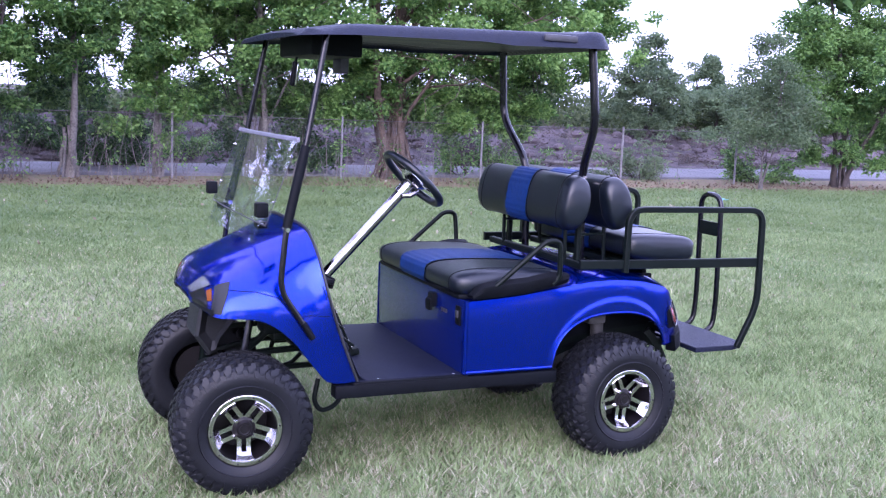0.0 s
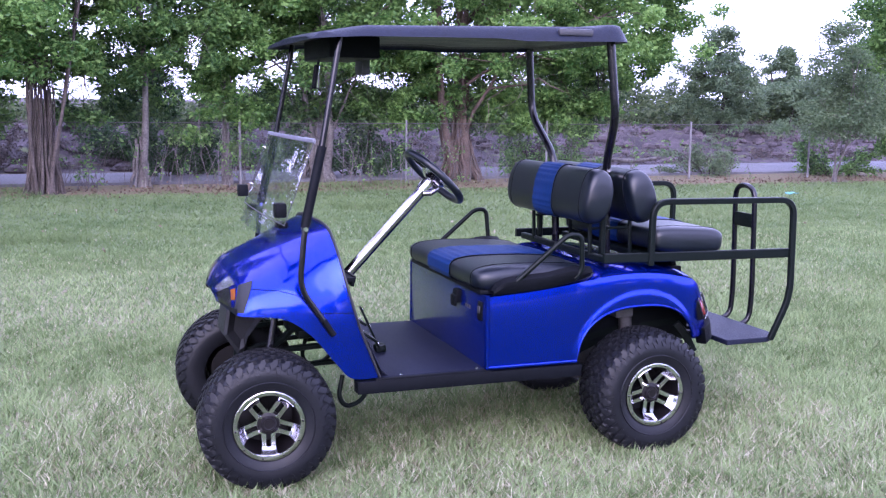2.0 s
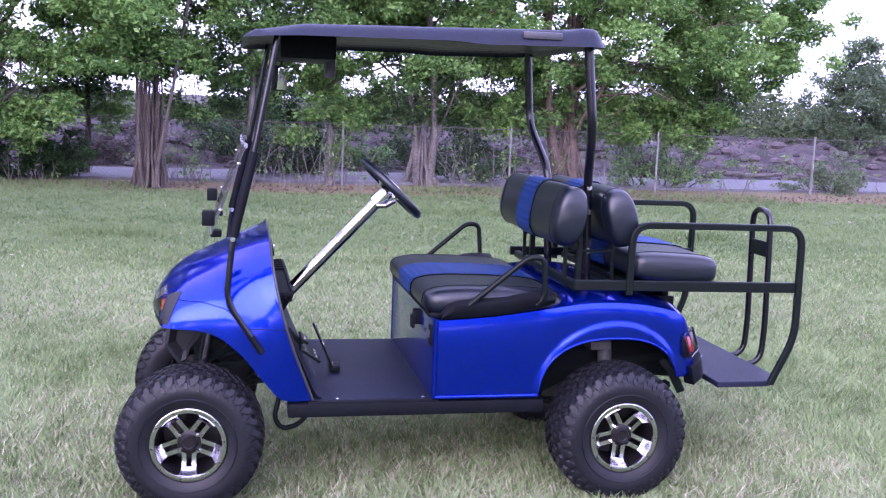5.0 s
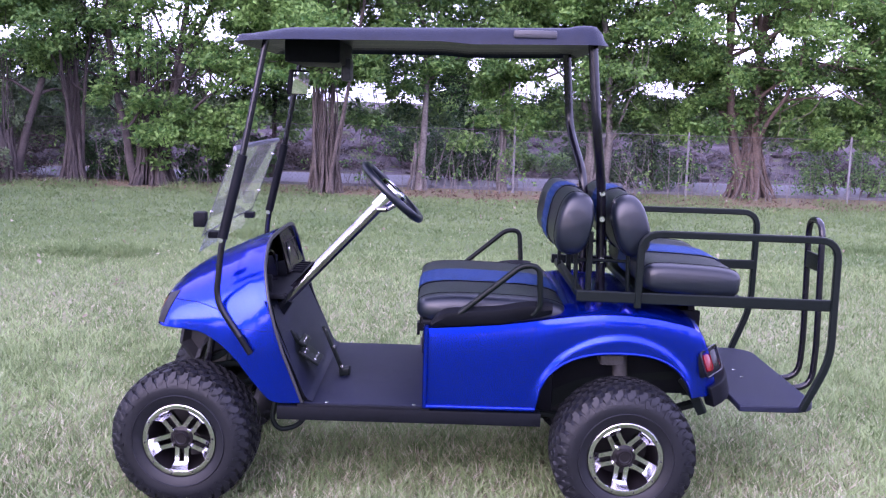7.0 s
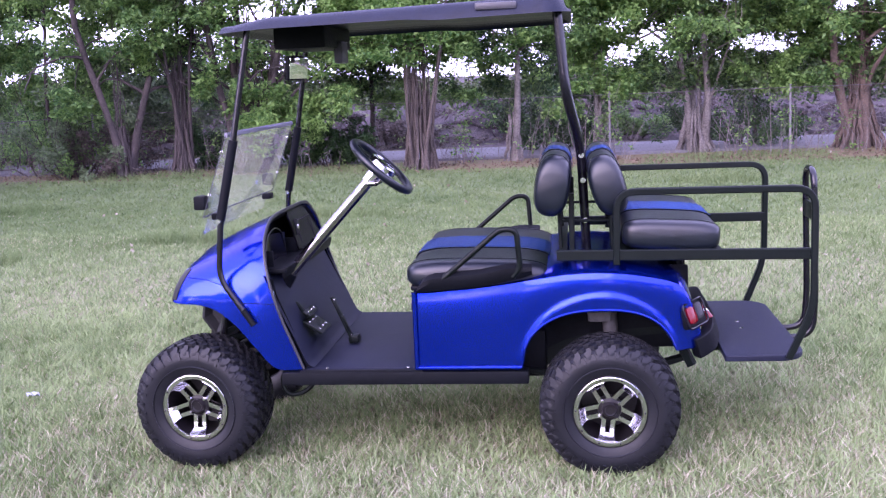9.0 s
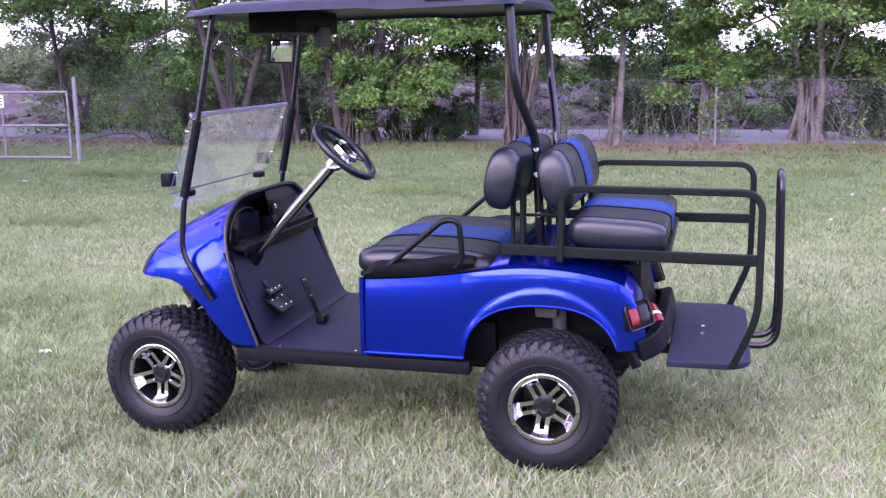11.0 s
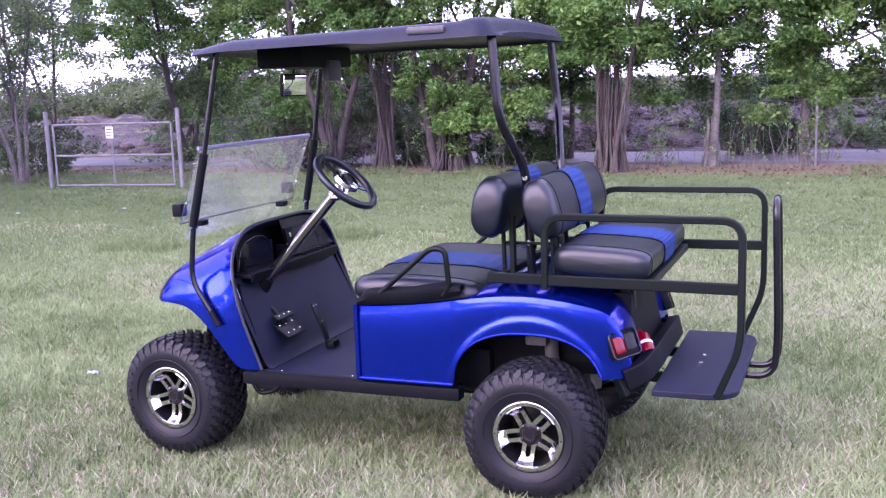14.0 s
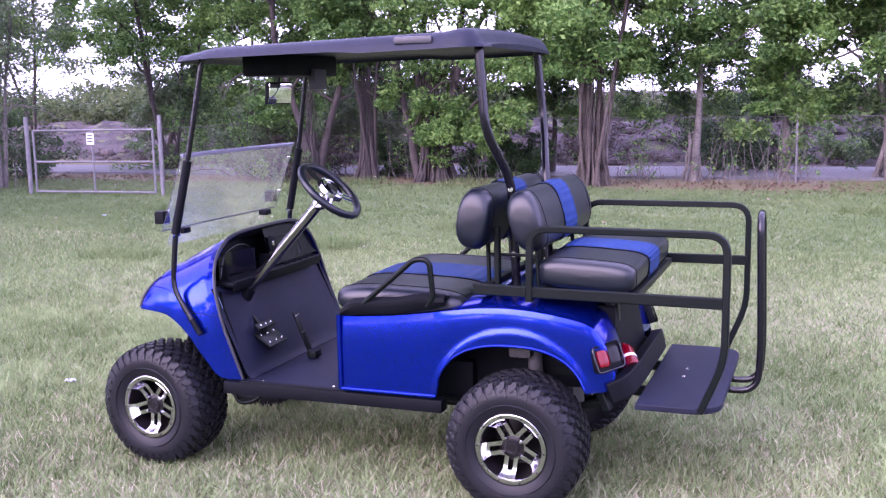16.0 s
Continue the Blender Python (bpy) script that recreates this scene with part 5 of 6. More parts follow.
part("pocket_rim", tube([(-0.545, -0.09, 0.83), (-0.555, -0.11, 0.93), (-0.56, -0.20, 0.955), (-0.555, -0.34, 0.93), (-0.55, -0.38, 0.83)], 0.004, 0.05), GLOSS_BLACK, dash)
part("key_plate", box(-0.520, 0.02, 0.925, 0.006, 0.05, 0.07, 0.002, Euler((0, radians(-10), 0))), PLASTIC, dash)
part("key_switch", box(-0.516, 0.02, 0.925, 0.012, 0.02, 0.022, 0.004), CHROME, dash)
part("dash_shelf", box(-0.515, -0.01, 0.805, 0.11, 0.82, 0.02, 0.006), PLASTIC, dash)
part("shelf_lip", box(-0.465, -0.01, 0.798, 0.016, 0.80, 0.045, 0.006, Euler((0, radians(14), 0))), PLASTIC, dash)
for k in range(5):
    part("rib", box(-0.515, 0.10 + 0.06 * k, 0.820, 0.10, 0.010, 0.012, 0.003), PLASTIC, dash)
for y in (-0.36, 0.005):
    part("divider", box(-0.552, y, 0.845, 0.06, 0.012, 0.07, 0.004), PLASTIC, dash)
part("cloth_tag", thick(grid([[(-0.520, -0.468, 0.76), (-0.508, -0.467, 0.73), (-0.496, -0.468, 0.70)], [(-0.512, -0.464, 0.76), (-0.500, -0.462, 0.73), (-0.490, -0.464, 0.70)]]), 0.003), BLUE_CLOTH, dash, "pale blue tag")

# pedals
def on_toe(y, up, off=0.0):
    """A place on the slope of the toe board: up from the floor along it, and off its face."""
    a = radians(64)
    return (-0.362 - up * math.cos(a) + off * math.sin(a), y, 0.425 + up * math.sin(a) + off * math.cos(a))


PAD = Euler((0, radians(-56), 0))
brake = part("brake_pedal", box(*on_toe(-0.262, 0.118, 0.036), 0.012, 0.155, 0.095, 0.004, PAD), STEEL_BLACK, cart, "black brake pedal with bright studs")
part("pedal_arm", bar([on_toe(-0.27, 0.24, 0.0), on_toe(-0.27, 0.16, 0.025)], 0.02, 0.02), STEEL_BLACK, brake)
part("parking_pedal", box(*on_toe(-0.268, 0.180, 0.040), 0.012, 0.140, 0.034, 0.004, PAD), STEEL_BLACK, brake)
PAD_UP, PAD_OUT = PAD.to_matrix() @ Vector((0, 0, 1)), PAD.to_matrix() @ Vector((1, 0, 0))
for i in range(6):
    p = Vector(on_toe(-0.262, 0.118, 0.036)) + PAD_OUT * 0.007 + PAD_UP * (-0.025 + 0.05 * (i // 3)) + Vector((0, -0.052 + 0.052 * (i % 3), 0))
    part("stud", box(*p, 0.005, 0.008, 0.008, 0.001, PAD), CHROME, brake)
for i in range(3):
    p = Vector(on_toe(-0.268, 0.180, 0.040)) + PAD_OUT * 0.007 + Vector((0, -0.042 + 0.042 * i, 0))
    part("stud", box(*p, 0.005, 0.008, 0.008, 0.001, PAD), CHROME, brake)
LEAN = Euler((0, radians(-24), radians(-6)))
accel = part("accelerator_pedal", box(-0.3075, -0.095, 0.5235, 0.010, 0.034, 0.225, 0.004, LEAN), STEEL_BLACK, cart, "tall black accelerator pedal hinged on the floor")
part("pedal_foot", box(-0.262, -0.085, 0.436, 0.045, 0.060, 0.030, 0.006, Euler((0, radians(-10), 0))), STEEL_BLACK, accel)
LEAN_UP, LEAN_OUT, LEAN_SIDE = (LEAN.to_matrix() @ Vector(v) for v in ((0, 0, 1), (1, 0, 0), (0, 1, 0)))
for up in (0.095, 0.015, -0.075):
    for off in (-0.010, 0.010):
        p = Vector((-0.3075, -0.095, 0.5235)) + LEAN_UP * up + LEAN_OUT * 0.006 + LEAN_SIDE * off
        part("stud", box(*p, 0.005, 0.007, 0.007, 0.001, LEAN), CHROME, accel)

# steering
COL_A, COL_B = Vector((-0.515, -0.25, 0.735)), Vector((-0.092, -0.25, 1.182))
AXIS = (COL_B - COL_A).normalized()
column = part("steering_column", tube([COL_A, COL_B], 0.0235, n=18), COLUMN_STEEL, cart, "polished steering column")
part("collar", tube([COL_B - AXIS * 0.055, COL_B + AXIS * 0.004], 0.030, n=18), CHROME, column)
part("tilt_lever", joined(tube([COL_B - AXIS * 0.05 + Vector((0, -0.020, -0.010)), COL_B - AXIS * 0.02 + Vector((0.015, -0.030, -0.030))], 0.012), tube([COL_B - AXIS * 0.02 + Vector((0.015, -0.030, -0.030)), COL_B + AXIS * 0.004 + Vector((0.03, -0.022, -0.03))], 0.010)), COLUMN_STEEL, column)
part("column_boot", taper([COL_A - AXIS * 0.05, COL_A + AXIS * 0.05], 0.052, 0.030, 14), PLASTIC, column)
W_C = COL_B + AXIS * 0.030
TURN = AXIS.to_track_quat("Z", "Y").to_matrix().to_4x4()
W_M = Matrix.Translation(W_C) @ TURN
R_W = 0.148
loop = [W_M @ Vector((R_W * math.cos(a), R_W * math.sin(a), 0)) for a in np.linspace(0, 2 * math.pi, 49)]
wheel_ob = part("steering_wheel", sweep(loop, ring(0.016, 10), caps=False), VINYL, cart, "black steering wheel with a chrome centre")
part("hub", moved(moved(lathe([(0.001, 0.018), (0.044, 0.018), (0.050, 0.022), (0.060, 0.018), (0.066, 0.0), (0.045, -0.02), (0.02, -0.03)], 32), pose(0, 0, 0, 90, 0, 0)), W_M), CHROME, wheel_ob)
part("hub_badge", moved(moved(lathe([(0.001, 0.021), (0.026, 0.0205), (0.030, 0.017)], 20), pose(0, 0, 0, 90, 0, 0)), W_M), GLOSS_BLACK, wheel_ob)
for k in range(3):
    a = radians(90 + 120 * k)
    for off in (-0.013, 0.013):
        p = [W_M @ Vector((r * math.cos(a) - off * math.sin(a), r * math.sin(a) + off * math.cos(a), z)) for r, z in ((0.04, 0.002), (0.09, -0.004), (0.150, 0.0))]
        part("spoke", sweep(p, square(0.012, 0.007, 0.002)), CHROME if k else STEEL_BLACK, wheel_ob)

# seat box, side panels and rear body
TOP = [(0.07, 0.724), (0.35, 0.745), (0.50, 0.775), (0.62, 0.812), (0.75, 0.820), (0.87, 0.812), (1.00, 0.795), (1.07, 0.775), (1.11, 0.757), (1.145, 0.715), (1.170, 0.645), (1.185, 0.560), (1.190, 0.530)]
EDGE = [(0.07, 0.716), (0.30, 0.732), (0.50, 0.758), (0.65, 0.784), (0.80, 0.792), (0.95, 0.778), (1.07, 0.750), (1.12, 0.720), (1.170, 0.620), (1.190, 0.525)]
HALF = [(0.07, 0.508), (0.50, 0.512), (0.85, 0.518), (1.00, 0.508), (1.08, 0.490), (1.14, 0.462), (1.19, 0.425)]
ARCH_X, ARCH_A, ARCH_B = 0.812, 0.318, 0.285


def soft(table, x):
    """A value from the table with its corners rounded off, less so towards the tail."""
    d = 0.05 * min(1.0, max(0.15, (1.12 - x) / 0.12))
    return sum(k * lerp(table, x + d * o) for k, o in ((0.1, -2), (0.22, -1), (0.36, 0), (0.22, 1), (0.1, 2)))


def body_foot(x):
    """Height of the lower edge: the sill, the wheel arch, the tail."""
    d = abs((x - ARCH_X) / (ARCH_A if x < ARCH_X else ARCH_B))
    base = 0.418 if x < ARCH_X else 0.476
    if d >= 1:
        return base
    return max(base, 0.40 + 0.245 * (1 - d ** 2.5) ** (1 / 2.3))


def body_point(x, v, lift=0.0):
    """A place on the driver's side of the rear body: v from the lower edge up to a crease, then in over the deck."""
    zb, zt, ze, w = body_foot(x), soft(TOP, x), soft(EDGE, x), soft(HALF, x)
    if v < 0.5:
        q = v / 0.5
        z = zb + (ze - zb) * q
        y = w - 0.010 * q ** 6
    else:
        q = (v - 0.5) / 0.5
        run = 0.13 + 0.05 * max(0, (x - 0.6))
        y = w - 0.010 - run * q * 2 if q <= 0.5 else (w - 0.010 - run) * (1 - (q - 0.5) * 2)
        z = ze + (zt - ze) * math.sin(min(1, q * 2) * math.pi / 2) ** 0.8
    near = math.hypot((x - ARCH_X) / (1.08 if x < ARCH_X else 0.99), z - 0.40)
    if z > 0.42 and v < 0.7:
        s = min(1.0, max(0.0, (0.322 - near) / 0.030))
        y += 0.007 * s * s * (3 - 2 * s)
    return x + lift * 0.6 * max(0, (x - 1.02) * 5), -(y + lift * 0.7), z + lift * 0.5


def rear_body():
    xs = sorted(set([round(x, 4) for x in np.linspace(0.084, 1.19, 110)] + [ARCH_X - ARCH_A + 0.002, ARCH_X + ARCH_B - 0.002]))
    rows = []
    for x in xs:
        half = [body_point(x, j / 36) for j in range(37)]
        rows.append(half + [(a, -b, c) for a, b, c in half[-2::-1]])
    return thick(grid(rows), 0.008)


body = part("rear_body", rear_body(), PAINT, cart, "glossy metallic blue rear body with flared wheel arches")
both("arch_lip", sweep([(x, body_point(x, 0.0)[1] - 0.001, body_foot(x) + 0.002) for x in np.linspace(ARCH_X - ARCH_A, ARCH_X + ARCH_B * 0.96, 40)], ring(0.005, 8)), PAINT, body)
both("sill_lip", bar([(0.075, -0.516, 0.420), (ARCH_X - ARCH_A, -0.516, 0.420)], 0.010, 0.014), PAINT, body)
front = part("seat_box_panel", box(0.080, 0, 0.570, 0.016, 1.000, 0.312, 0.007), PAINT_SHADED, cart, "blue front panel of the seat box, its shade put into the paint")
both("corner_bead", tube([(0.080, -0.512, 0.418), (0.080, -0.512, 0.728)], 0.010), PAINT, front)
part("key_panel", box(0.070, -0.455, 0.655, 0.010, 0.045, 0.08, 0.003), PLASTIC, front, "black switch plate")
part("switch", box(0.063, -0.455, 0.66, 0.010, 0.022, 0.03, 0.003), GREY_TRIM, front)
charger = part("charger_socket", box(0.062, -0.20, 0.675, 0.03, 0.05, 0.06, 0.006), PLASTIC, front, "black charger socket with open flap")
part("flap", box(0.044, -0.20, 0.655, 0.012, 0.055, 0.05, 0.004), PLASTIC, charger)
for k in range(3):
    part("badge_mark", box(0.070, -0.285 - 0.024 * k, 0.648, 0.003, 0.014, 0.016, 0.001), GREY_TRIM, front)
both("rocker_panel", box(0.022, -0.486, 0.380, 0.996, 0.066, 0.052, 0.006), PLASTIC, label="black plastic rocker panel")
both("sill_strip", box(-0.15, -0.500, 0.407, 0.50, 0.03, 0.016, 0.004), PLASTIC)
for s in (1, -1):
    def side(piece, s=s):
        return piece if s > 0 else mirrored(piece)
    face = pose(1.152, -0.424, 0.604, 8, -18, -42)
    tail = part("taillight", side(moved(box(0, 0, 0, 0.045, 0.130, 0.100, 0.018), face)), PLASTIC, cart, "black taillight housing with a red lens")
    part("lens", side(moved(box(0.020, -0.028, 0.002, 0.018, 0.050, 0.070, 0.016), face)), RED_LENS, tail)
    part("smoked_lens", side(moved(box(0.018, 0.028, 0.002, 0.012, 0.052, 0.070, 0.010), face)), LENS_DARK, tail)
    ends = [Vector((0.023, b * 0.064, c * 0.049)) for b, c in ((-1, -1), (1, -1), (1, 1), (-1, 1))]
    part("bezel", side(sweep([face @ p for p in rounded_path([ends[0].lerp(ends[1], 0.5), ends[1], ends[2], ends[3], ends[0], ends[0].lerp(ends[1], 0.49)], 0.018)], ring(0.0045, 6))), GLOSS_BLACK, tail)
part("rear_bumper", bar([(1.165, -0.435, 0.470), (1.222, -0.400, 0.492), (1.248, -0.29, 0.520), (1.248, 0.29, 0.520), (1.222, 0.400, 0.492), (1.165, 0.435, 0.470)], 0.050, 0.084, 0.08), PLASTIC, cart, "black rear bumper", bevel=0.016)
part("rear_access_panel", box(1.150, 0, 0.665, 0.03, 0.50, 0.34, 0.01, Euler((0, radians(-12), 0))), PLASTIC, cart, "black rear access panel")


# seats
def pad(cx, cz, lx, lz, half, sq, end, tilt=0.0, y0=None, y1=None, grow=0.0, ribs=0, n=40, m=36):
    """A padded cushion: a squarish section swept across the cart, closing round at its ends. ribs: pleats across a stripe."""
    rows = []
    y0, y1 = (-half if y0 is None else y0), (half if y1 is None else y1)
    for i in range(n + 1):
        q = -math.cos(math.pi * i / n) if ribs == 0 else -1 + 2 * i / n
        y = (y0 + y1) / 2 + (y1 - y0) / 2 * q
        d = max(0.0, (abs(y) - (half - end)) / end)
        f = (1 - min(d, 1) ** 3.2) ** (1 / 3.2)
        row = []
        for j in range(m * (3 if ribs else 1)):
            a = 2 * math.pi * j / (m * (3 if ribs else 1))
            c, s = math.cos(a), math.sin(a)
            g = grow + (0.0025 * abs(math.sin(a * ribs / 2)) if ribs else 0.0)
            x = (lx * abs(c) ** (2 / sq) * math.copysign(1, c)) * (0.6 + 0.4 * f) * (1 if f > 0 else 0) + math.copysign(g, c) * min(1, abs(c) * 3)
            z = (lz * abs(s) ** (2 / sq) * math.copysign(1, s)) * f + math.copysign(g, s) * min(1, abs(s) * 3)
            ct, st = math.cos(tilt), math.sin(tilt)
            row.append((cx + x * ct + z * st, y, cz - x * st + z * ct))
        rows.append(row)
    return grid(rows, closed=True)


def seam(cx, cz, lx, lz, y, sq, tilt, r=0.005):
    pts = []
    for j in range(41):
        a = 2 * math.pi * j / 40
        c, s = math.cos(a), math.sin(a)
        x, z = lx * abs(c) ** (2 / sq) * math.copysign(1, c), lz * abs(s) ** (2 / sq) * math.copysign(1, s)
        pts.append((cx + x * math.cos(tilt) + z * math.sin(tilt), y, cz - x * math.sin(tilt) + z * math.cos(tilt)))
    return sweep(pts, ring(r, 6), caps=False)


def cushion(name, cx, cz, lx, lz, half, sq, end, tilt, label, stripe=(-0.10, 0.10)):
    c = part(name, pad(cx, cz, lx, lz, half, sq, end, tilt), VINYL, cart, label)
    part("stripe", pad(cx, cz, lx, lz, half, sq, end, tilt, *stripe, 0.003, 26, 4), BLUE_VINYL, c, "pleated blue vinyl stripe")
    for y in (*stripe, half - end * 0.9, -half + end * 0.9):
        part("piping", seam(cx, cz, lx, lz, y, sq, tilt, 0.0022), PLASTIC, c)
    return c


cushion("front_seat", 0.325, 0.777, 0.284, 0.062, 0.487, 3.3, 0.09, radians(1.5), "black vinyl bench cushion with a pleated blue stripe", (-0.15, 0.14))
part("seat_base", box(0.33, 0, 0.734, 0.54, 0.94, 0.02, 0.008), PLASTIC, cart)
cushion("front_backrest", 0.628, 1.117, 0.068, 0.121, 0.445, 2.6, 0.08, radians(10), "black vinyl backrest with a pleated blue stripe")
cushion("rear_backrest", 0.842, 1.114, 0.066, 0.120, 0.450, 2.6, 0.08, radians(-16), "black vinyl rear backrest with a pleated blue stripe")
cushion("rear_seat", 1.078, 0.915, 0.186, 0.060, 0.455, 4.0, 0.06, radians(3), "black vinyl rear bench cushion with a pleated blue stripe", (-0.12, 0.13))

# arm rests beside the front seat
arm, arm_far = both("armrest", tube([(0.175, -0.525, 0.762), (0.428, -0.538, 0.974), (0.490, -0.540, 0.970), (0.500, -0.532, 0.82), (0.47, -0.525, 0.785)], 0.0112, 0.04), STEEL_BLACK, label="black bent-tube armrest")
def base_height(x):
    """Height of the shell under the arm rest: rounded at its front, falling away to the rear."""
    return 0.085 * math.sqrt(max(0.0, 1 - max(0.0, (0.17 - x) / 0.075) ** 2)) * (1 - 0.5 * max(0.0, (x - 0.42) / 0.13) ** 2)


XS = np.linspace(0.097, 0.545, 20)
base = thick(grid([[(x, -0.522, lerp(TOP, x) + 0.002) for x in XS], [(x, -0.538, lerp(TOP, x) + 0.006 + 0.30 * base_height(x)) for x in XS], [(x, -0.536, lerp(TOP, x) + 0.008 + 0.55 * base_height(x)) for x in XS], [(x, -0.515, lerp(TOP, x) + 0.008 + 0.75 * base_height(x)) for x in XS], [(x, -0.470, lerp(TOP, x) + 0.004 + 0.55 * base_height(x)) for x in XS]]), 0.004)
part("armrest_base", base, PLASTIC, arm)
part("armrest_base", mirrored(base), PLASTIC, arm_far)

# roof, struts, windscreen
ROOF_X0, ROOF_X1, ROOF_W, ROOF_R = -0.650, 0.715, 0.545, 0.10


def roof_half(x):
    d = max(0.0, ROOF_X0 + ROOF_R - x, x - (ROOF_X1 - ROOF_R))
    return ROOF_W - ROOF_R + math.sqrt(max(0.0, ROOF_R ** 2 - d ** 2))


def roof_sheet(top):
    xs = [ROOF_X0 + (ROOF_X1 - ROOF_X0) * (0.5 - 0.5 * math.cos(math.pi * i / 56)) for i in range(57)]
    rows = []
    for x in xs:
        hw, row = roof_half(x), []
        rim = lerp([(-0.66, 1.752), (-0.45, 1.764), (0.10, 1.772), (0.22, 1.764), (0.70, 1.775)], x)
        deck = lerp([(-0.66, 1.758), (-0.62, 1.774), (-0.44, 1.806), (0.40, 1.828), (0.56, 1.832), (0.60, 1.842), (0.66, 1.842), (0.69, 1.815), (0.70, 1.785)], x)
        for j in range(61):
            q = math.sin(math.pi / 2 * (j / 30 - 1))
            y = q * hw
            e = (hw - abs(y)) / 0.055
            if top:
                z = rim + (deck - rim) * (1 - max(0, 1 - e) ** 2.2) + 0.014 * (1 - (y / hw) ** 2) * min(1, e)
            else:
                ins = min(1, (hw - abs(y)) / 0.02, (x - ROOF_X0) / 0.03, (ROOF_X1 - x) / 0.03)
                z = rim + 0.022 * max(0, ins) + 0.004 * math.cos(y * 2 * math.pi / 0.05) * max(0, ins)
            row.append((x, y, z))
        rows.append(row)
    return rows


def roof_shell():
    a, b = roof_sheet(True), roof_sheet(False)
    va, fa = grid(a)
    vb, fb = grid(b)
    k = len(va)
    n, m = len(a), len(a[0])
    loop = [j for j in range(m)] + [i * m + m - 1 for i in range(1, n)] + [(n - 1) * m + j for j in range(m - 2, -1, -1)] + [i * m for i in range(n - 2, 0, -1)]
    walls = [(loop[i], loop[(i + 1) % len(loop)], k + loop[(i + 1) % len(loop)], k + loop[i]) for i in range(len(loop))]
    return va + vb, fa + [tuple(k + i for i in reversed(q)) for q in fb] + walls


roof = part("roof", roof_shell(), ROOF_PLASTIC, cart, "matt black moulded roof canopy with a ribbed underside")
both("grip_pad", box(0.44, -0.531, 1.806, 0.155, 0.022, 0.028, 0.009), GREY_TRIM, roof)
both("front_strut", tube([(-0.530, -0.465, 1.775), (-0.612, -0.492, 1.34), (-0.684, -0.505, 1.03), (-0.706, -0.512, 0.80), (-0.578, -0.520, 0.612)], 0.0120, 0.06), GLOSS_BLACK, label="gloss black bent roof strut")
both("strut_sleeve", tube([(-0.611, -0.492, 1.345), (-0.683, -0.505, 1.035)], 0.0185), PLASTIC)
both("strut_foot", tube([(-0.615, -0.519, 0.668), (-0.574, -0.522, 0.606)], 0.0125), PLASTIC)
both("rear_strut", tube([(0.662, -0.420, 1.785), (0.690, -0.436, 1.46), (0.742, -0.268, 1.255), (0.758, -0.262, 0.83)], 0.0185, 0.08), GLOSS_BLACK, label="gloss black bent rear roof strut")
for z, x in ((1.225, 0.744), (1.125, 0.748), (0.965, 0.754)):
    both("strut_bolt", tube([(x, -0.292, z), (x, -0.276, z)], 0.011), CHROME)


def screen_point(y, z):
    return -0.638 - (1.372 - z) * 0.37 - 0.010 * (1 - (y / 0.49) ** 2), y, z


def screen(z0, z1, half, drop=0.0):
    return grid([[screen_point(y, z) for y in np.linspace(-half, half, 17)] for z in np.linspace(z0, z1, 9)])


glass = part("windscreen", screen(1.045, 1.366, 0.49), CLEAR, cart, "dusty clear acrylic windscreen in front of the struts")
part("lower_pane", screen(0.965, 1.038, 0.42), CLEAR, glass)
part("top_edge", sweep([screen_point(y, 1.366) for y in np.linspace(-0.49, 0.49, 17)], square(0.012, 0.020, 0.005)), CLEAR_EDGE, glass, "thick pale rolled edge")
part("lower_edge", sweep([screen_point(y, 1.042) for y in np.linspace(-0.49, 0.49, 17)], square(0.005, 0.006, 0.002)), CLEAR_RIM, glass)
both("side_edge", sweep([screen_point(-0.49, z) for z in np.linspace(1.045, 1.366, 9)], square(0.003, 0.003, 0.001)), CLEAR_RIM, glass)
for s in (1, -1):
    part("holder_block", box(-0.772, -0.468 * s, 1.100, 0.046, 0.052, 0.056, 0.008), PLASTIC, glass)
    part("clip", box(-0.745, -0.355 * s, 1.030, 0.042, 0.055, 0.026, 0.005), PLASTIC, glass)
    part("hinge_bolt", tube([(-0.684, -0.478 * s, 1.030), (-0.684, -0.532 * s, 1.030)], 0.009), CHROME, glass)
    for z in (1.13, 1.30):
        x, y, _ = screen_point(-0.482 * s, z)
        part("edge_stud", box(x, y, z, 0.014, 0.008, 0.008, 0.002), CHROME, glass)

# under the roof: console, rear-view mirror
console = part("overhead_console", box(-0.40, 0.06, 1.742, 0.22, 0.50, 0.095, 0.014), PLASTIC, cart, "black overhead stereo console under the roof")
part("speaker", box(-0.29, 0.10, 1.680, 0.04, 0.12, 0.095, 0.012), GREY_TRIM, console)
M_TURN = Euler((0, radians(7), radians(-20)))
mirror = part("rear_view_mirror", box(-0.495, 0.10, 1.622, 0.022, 0.150, 0.105, 0.009, M_TURN), PLASTIC, cart, "rear-view mirror hanging under the roof")
part("glass", box(-0.484, 0.096, 1.6207, 0.004, 0.136, 0.092, 0.002, M_TURN), MIRROR, mirror)
part("stem", tube([(-0.495, 0.10, 1.66), (-0.48, 0.10, 1.73)], 0.006), STEEL_BLACK, mirror)

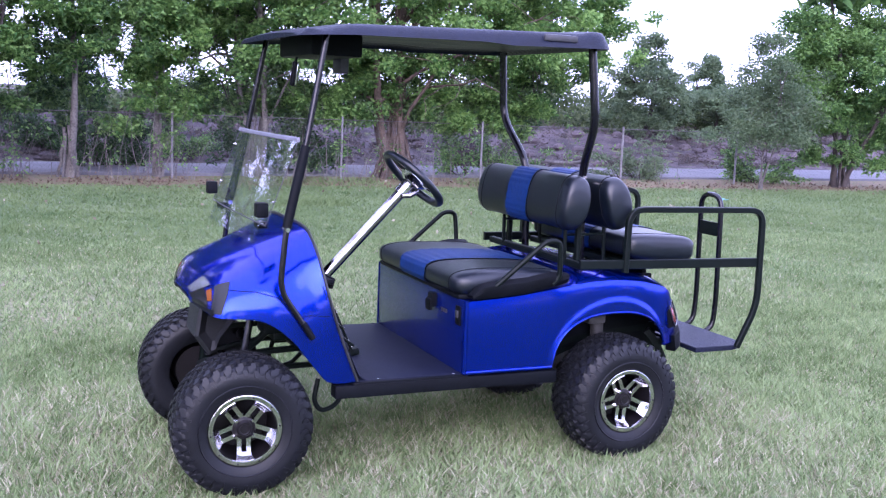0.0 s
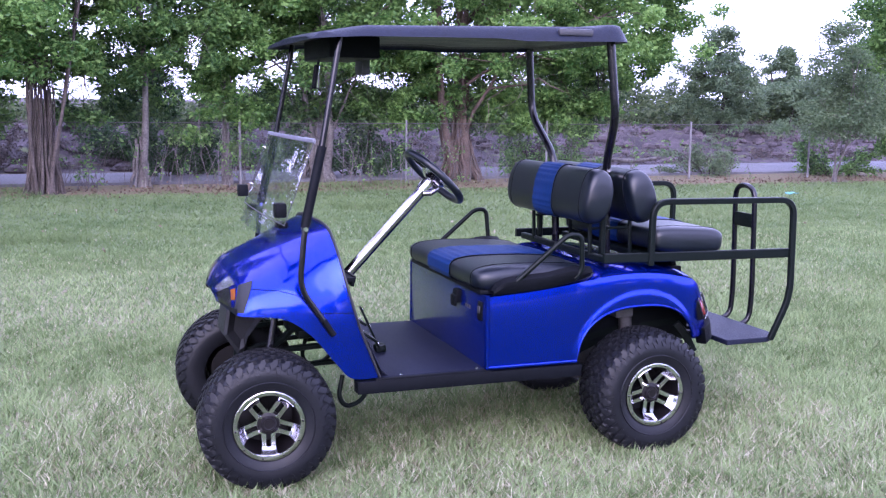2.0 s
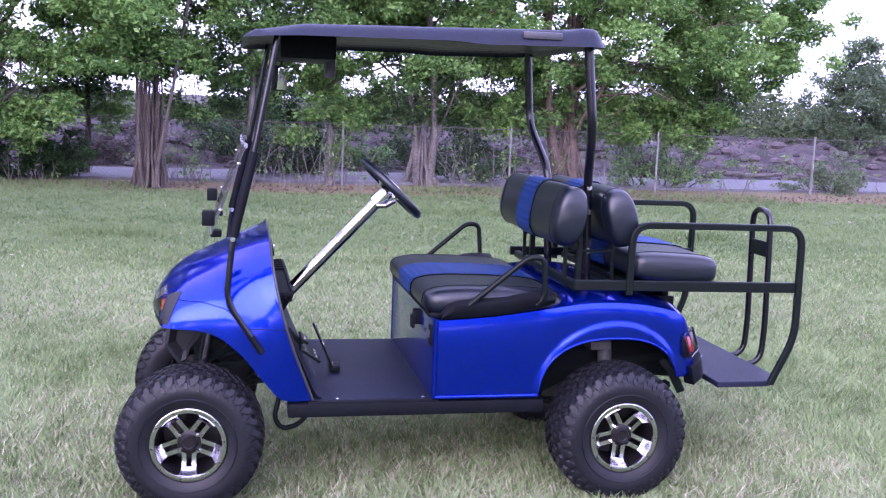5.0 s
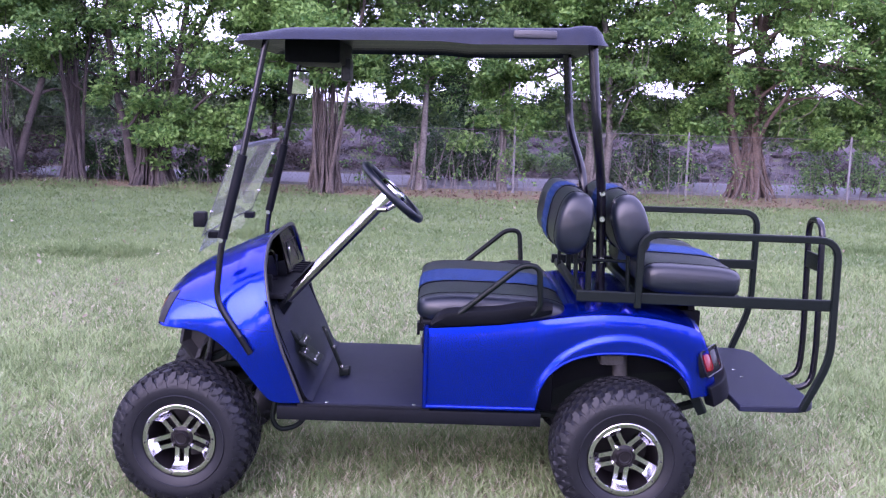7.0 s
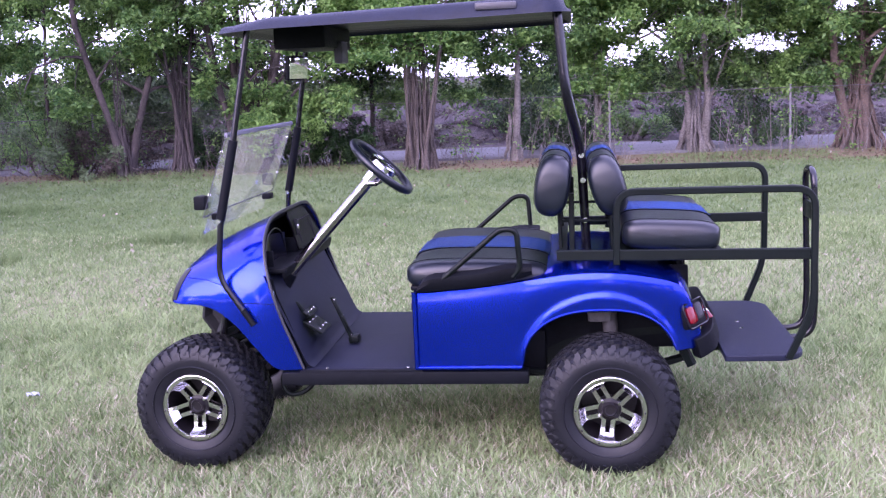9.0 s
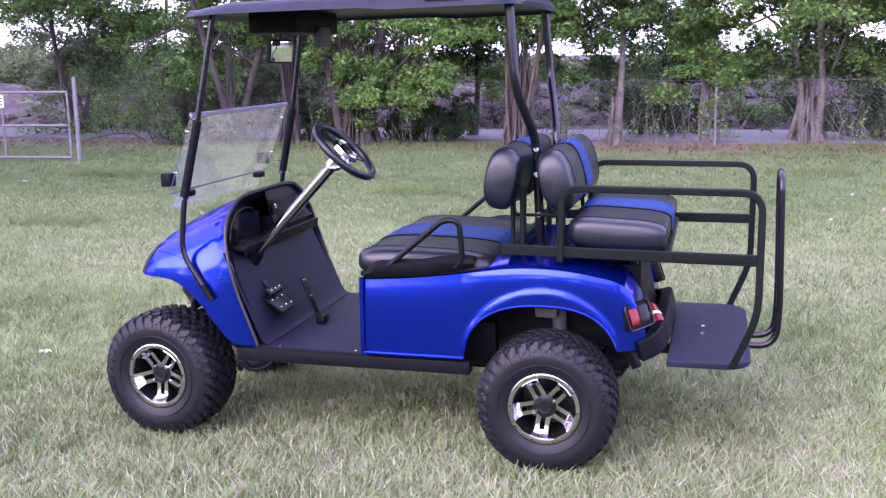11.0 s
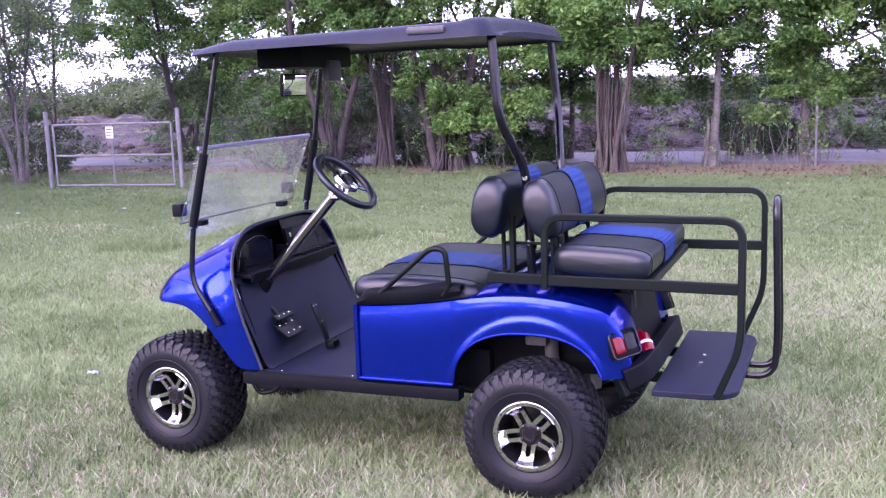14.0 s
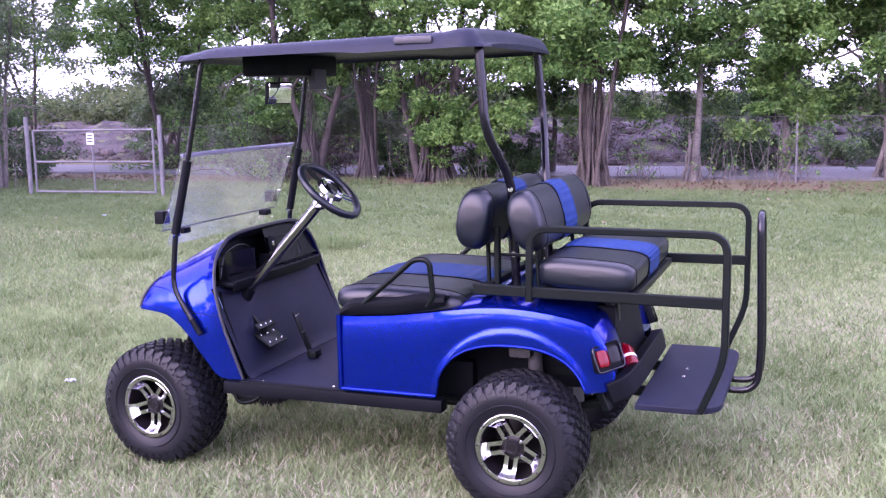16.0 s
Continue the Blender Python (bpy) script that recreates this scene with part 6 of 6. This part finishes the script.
# rear seat frame, hip rails, foot plate, grab bar
for side_sign, out in ((-1, 0.0), (1, 0.034)):
    def rail(points, side_sign=side_sign, out=out):
        return [(x, side_sign * (y + out), z) for x, y, z in points]
    part("hip_rail", bar(rail([(0.868, 0.470, 0.815), (0.872, 0.472, 1.096), (1.598, 0.490, 1.092), (1.596, 0.500, 0.640), (1.512, 0.482, 0.440)]), 0.026, 0.026, 0.075, up=(0, 1, 0)), STEEL_BLACK, cart, "black square-tube side rail")
    part("mid_rail", bar(rail([(0.640, 0.458, 0.852), (1.594, 0.486, 0.846)]), 0.020, 0.042, up=(0, 0, 1)), STEEL_BLACK, cart)
for x in (0.665, 0.90, 1.26):
    part("cross_bar", bar([(x, -0.45, 0.842), (x, 0.45, 0.842)], 0.03, 0.03), STEEL_BLACK, cart)
both("seat_pan", box(1.085, -0.20, 0.848, 0.35, 0.38, 0.012, 0.004), STEEL_BLACK)
both("upright", bar([(0.655, -0.30, 0.845), (0.650, -0.30, 1.06)], 0.016, 0.016), STEEL_BLACK)
both("upright", bar([(0.700, -0.33, 0.80), (0.700, -0.33, 1.08)], 0.022, 0.03), STEEL_BLACK)
both("upright", bar([(0.860, -0.30, 0.845), (0.850, -0.30, 1.06)], 0.016, 0.016), STEEL_BLACK)
both("stay", bar([(0.655, -0.30, 0.965), (0.86, -0.30, 0.965)], 0.012, 0.012), STEEL_BLACK)
both("support_leg", bar([(1.13, -0.17, 0.84), (1.15, -0.17, 0.52)], 0.04, 0.04), STEEL_BLACK)
both("plate_arm", bar([(1.12, -0.20, 0.43), (1.50, -0.20, 0.405)], 0.03, 0.04), STEEL_BLACK)


def foot_plate():
    out = [(1.275, -0.485)]
    out += [(1.472 + 0.11 * math.sin(q), -0.375 - 0.11 * math.cos(q)) for q in np.linspace(0, math.pi / 2, 8)]
    out += [(x, -y) for x, y in out[::-1]]
    n = len(out)
    v = [(x, y, 0.428) for x, y in out] + [(x, y, 0.452) for x, y in out]
    return v, [tuple(range(n - 1, -1, -1)), tuple(range(n, 2 * n))] + [(i, (i + 1) % n, n + (i + 1) % n, n + i) for i in range(n)]


plate = part("foot_plate", foot_plate(), MAT_RUBBER, cart, "black rubber-covered rear foot plate", bevel=0.004)
for x, y in ((1.40, -0.06), (1.40, 0.06)):
    part("bolt", box(x, y, 0.454, 0.014, 0.014, 0.004, 0.001), CHROME, plate)
grab = part("grab_bar", tube([(1.50, -0.08, 0.420), (1.686, -0.08, 0.418), (1.696, -0.08, 0.58), (1.683, -0.08, 1.118), (1.683, 0.08, 1.118), (1.696, 0.08, 0.58), (1.686, 0.08, 0.418), (1.50, 0.08, 0.420)], 0.0135, 0.075, steps=8), GLOSS_BLACK, cart, "gloss black grab bar loop")
part("hitch_plate", box(1.684, 0.0, 0.945, 0.012, 0.15, 0.07, 0.003), STEEL_BLACK, grab)

# things on and about the cart
B_POSE = pose(1.040, -0.225, 0.568, 32, 0, 34)
bottle = tagged(part("bottle", moved(lathe([(0.001, -0.055), (0.029, -0.055), (0.033, -0.042), (0.033, 0.030), (0.026, 0.046), (0.013, 0.052), (0.012, 0.066), (0.001, 0.067)], 20), B_POSE), RED_LENS), "red plastic bottle lying behind the bumper", "bottle")
part("label_band", moved(lathe([(0.0335, -0.020), (0.0335, -0.006)], 20), B_POSE), WHITE, bottle, "white paper label")
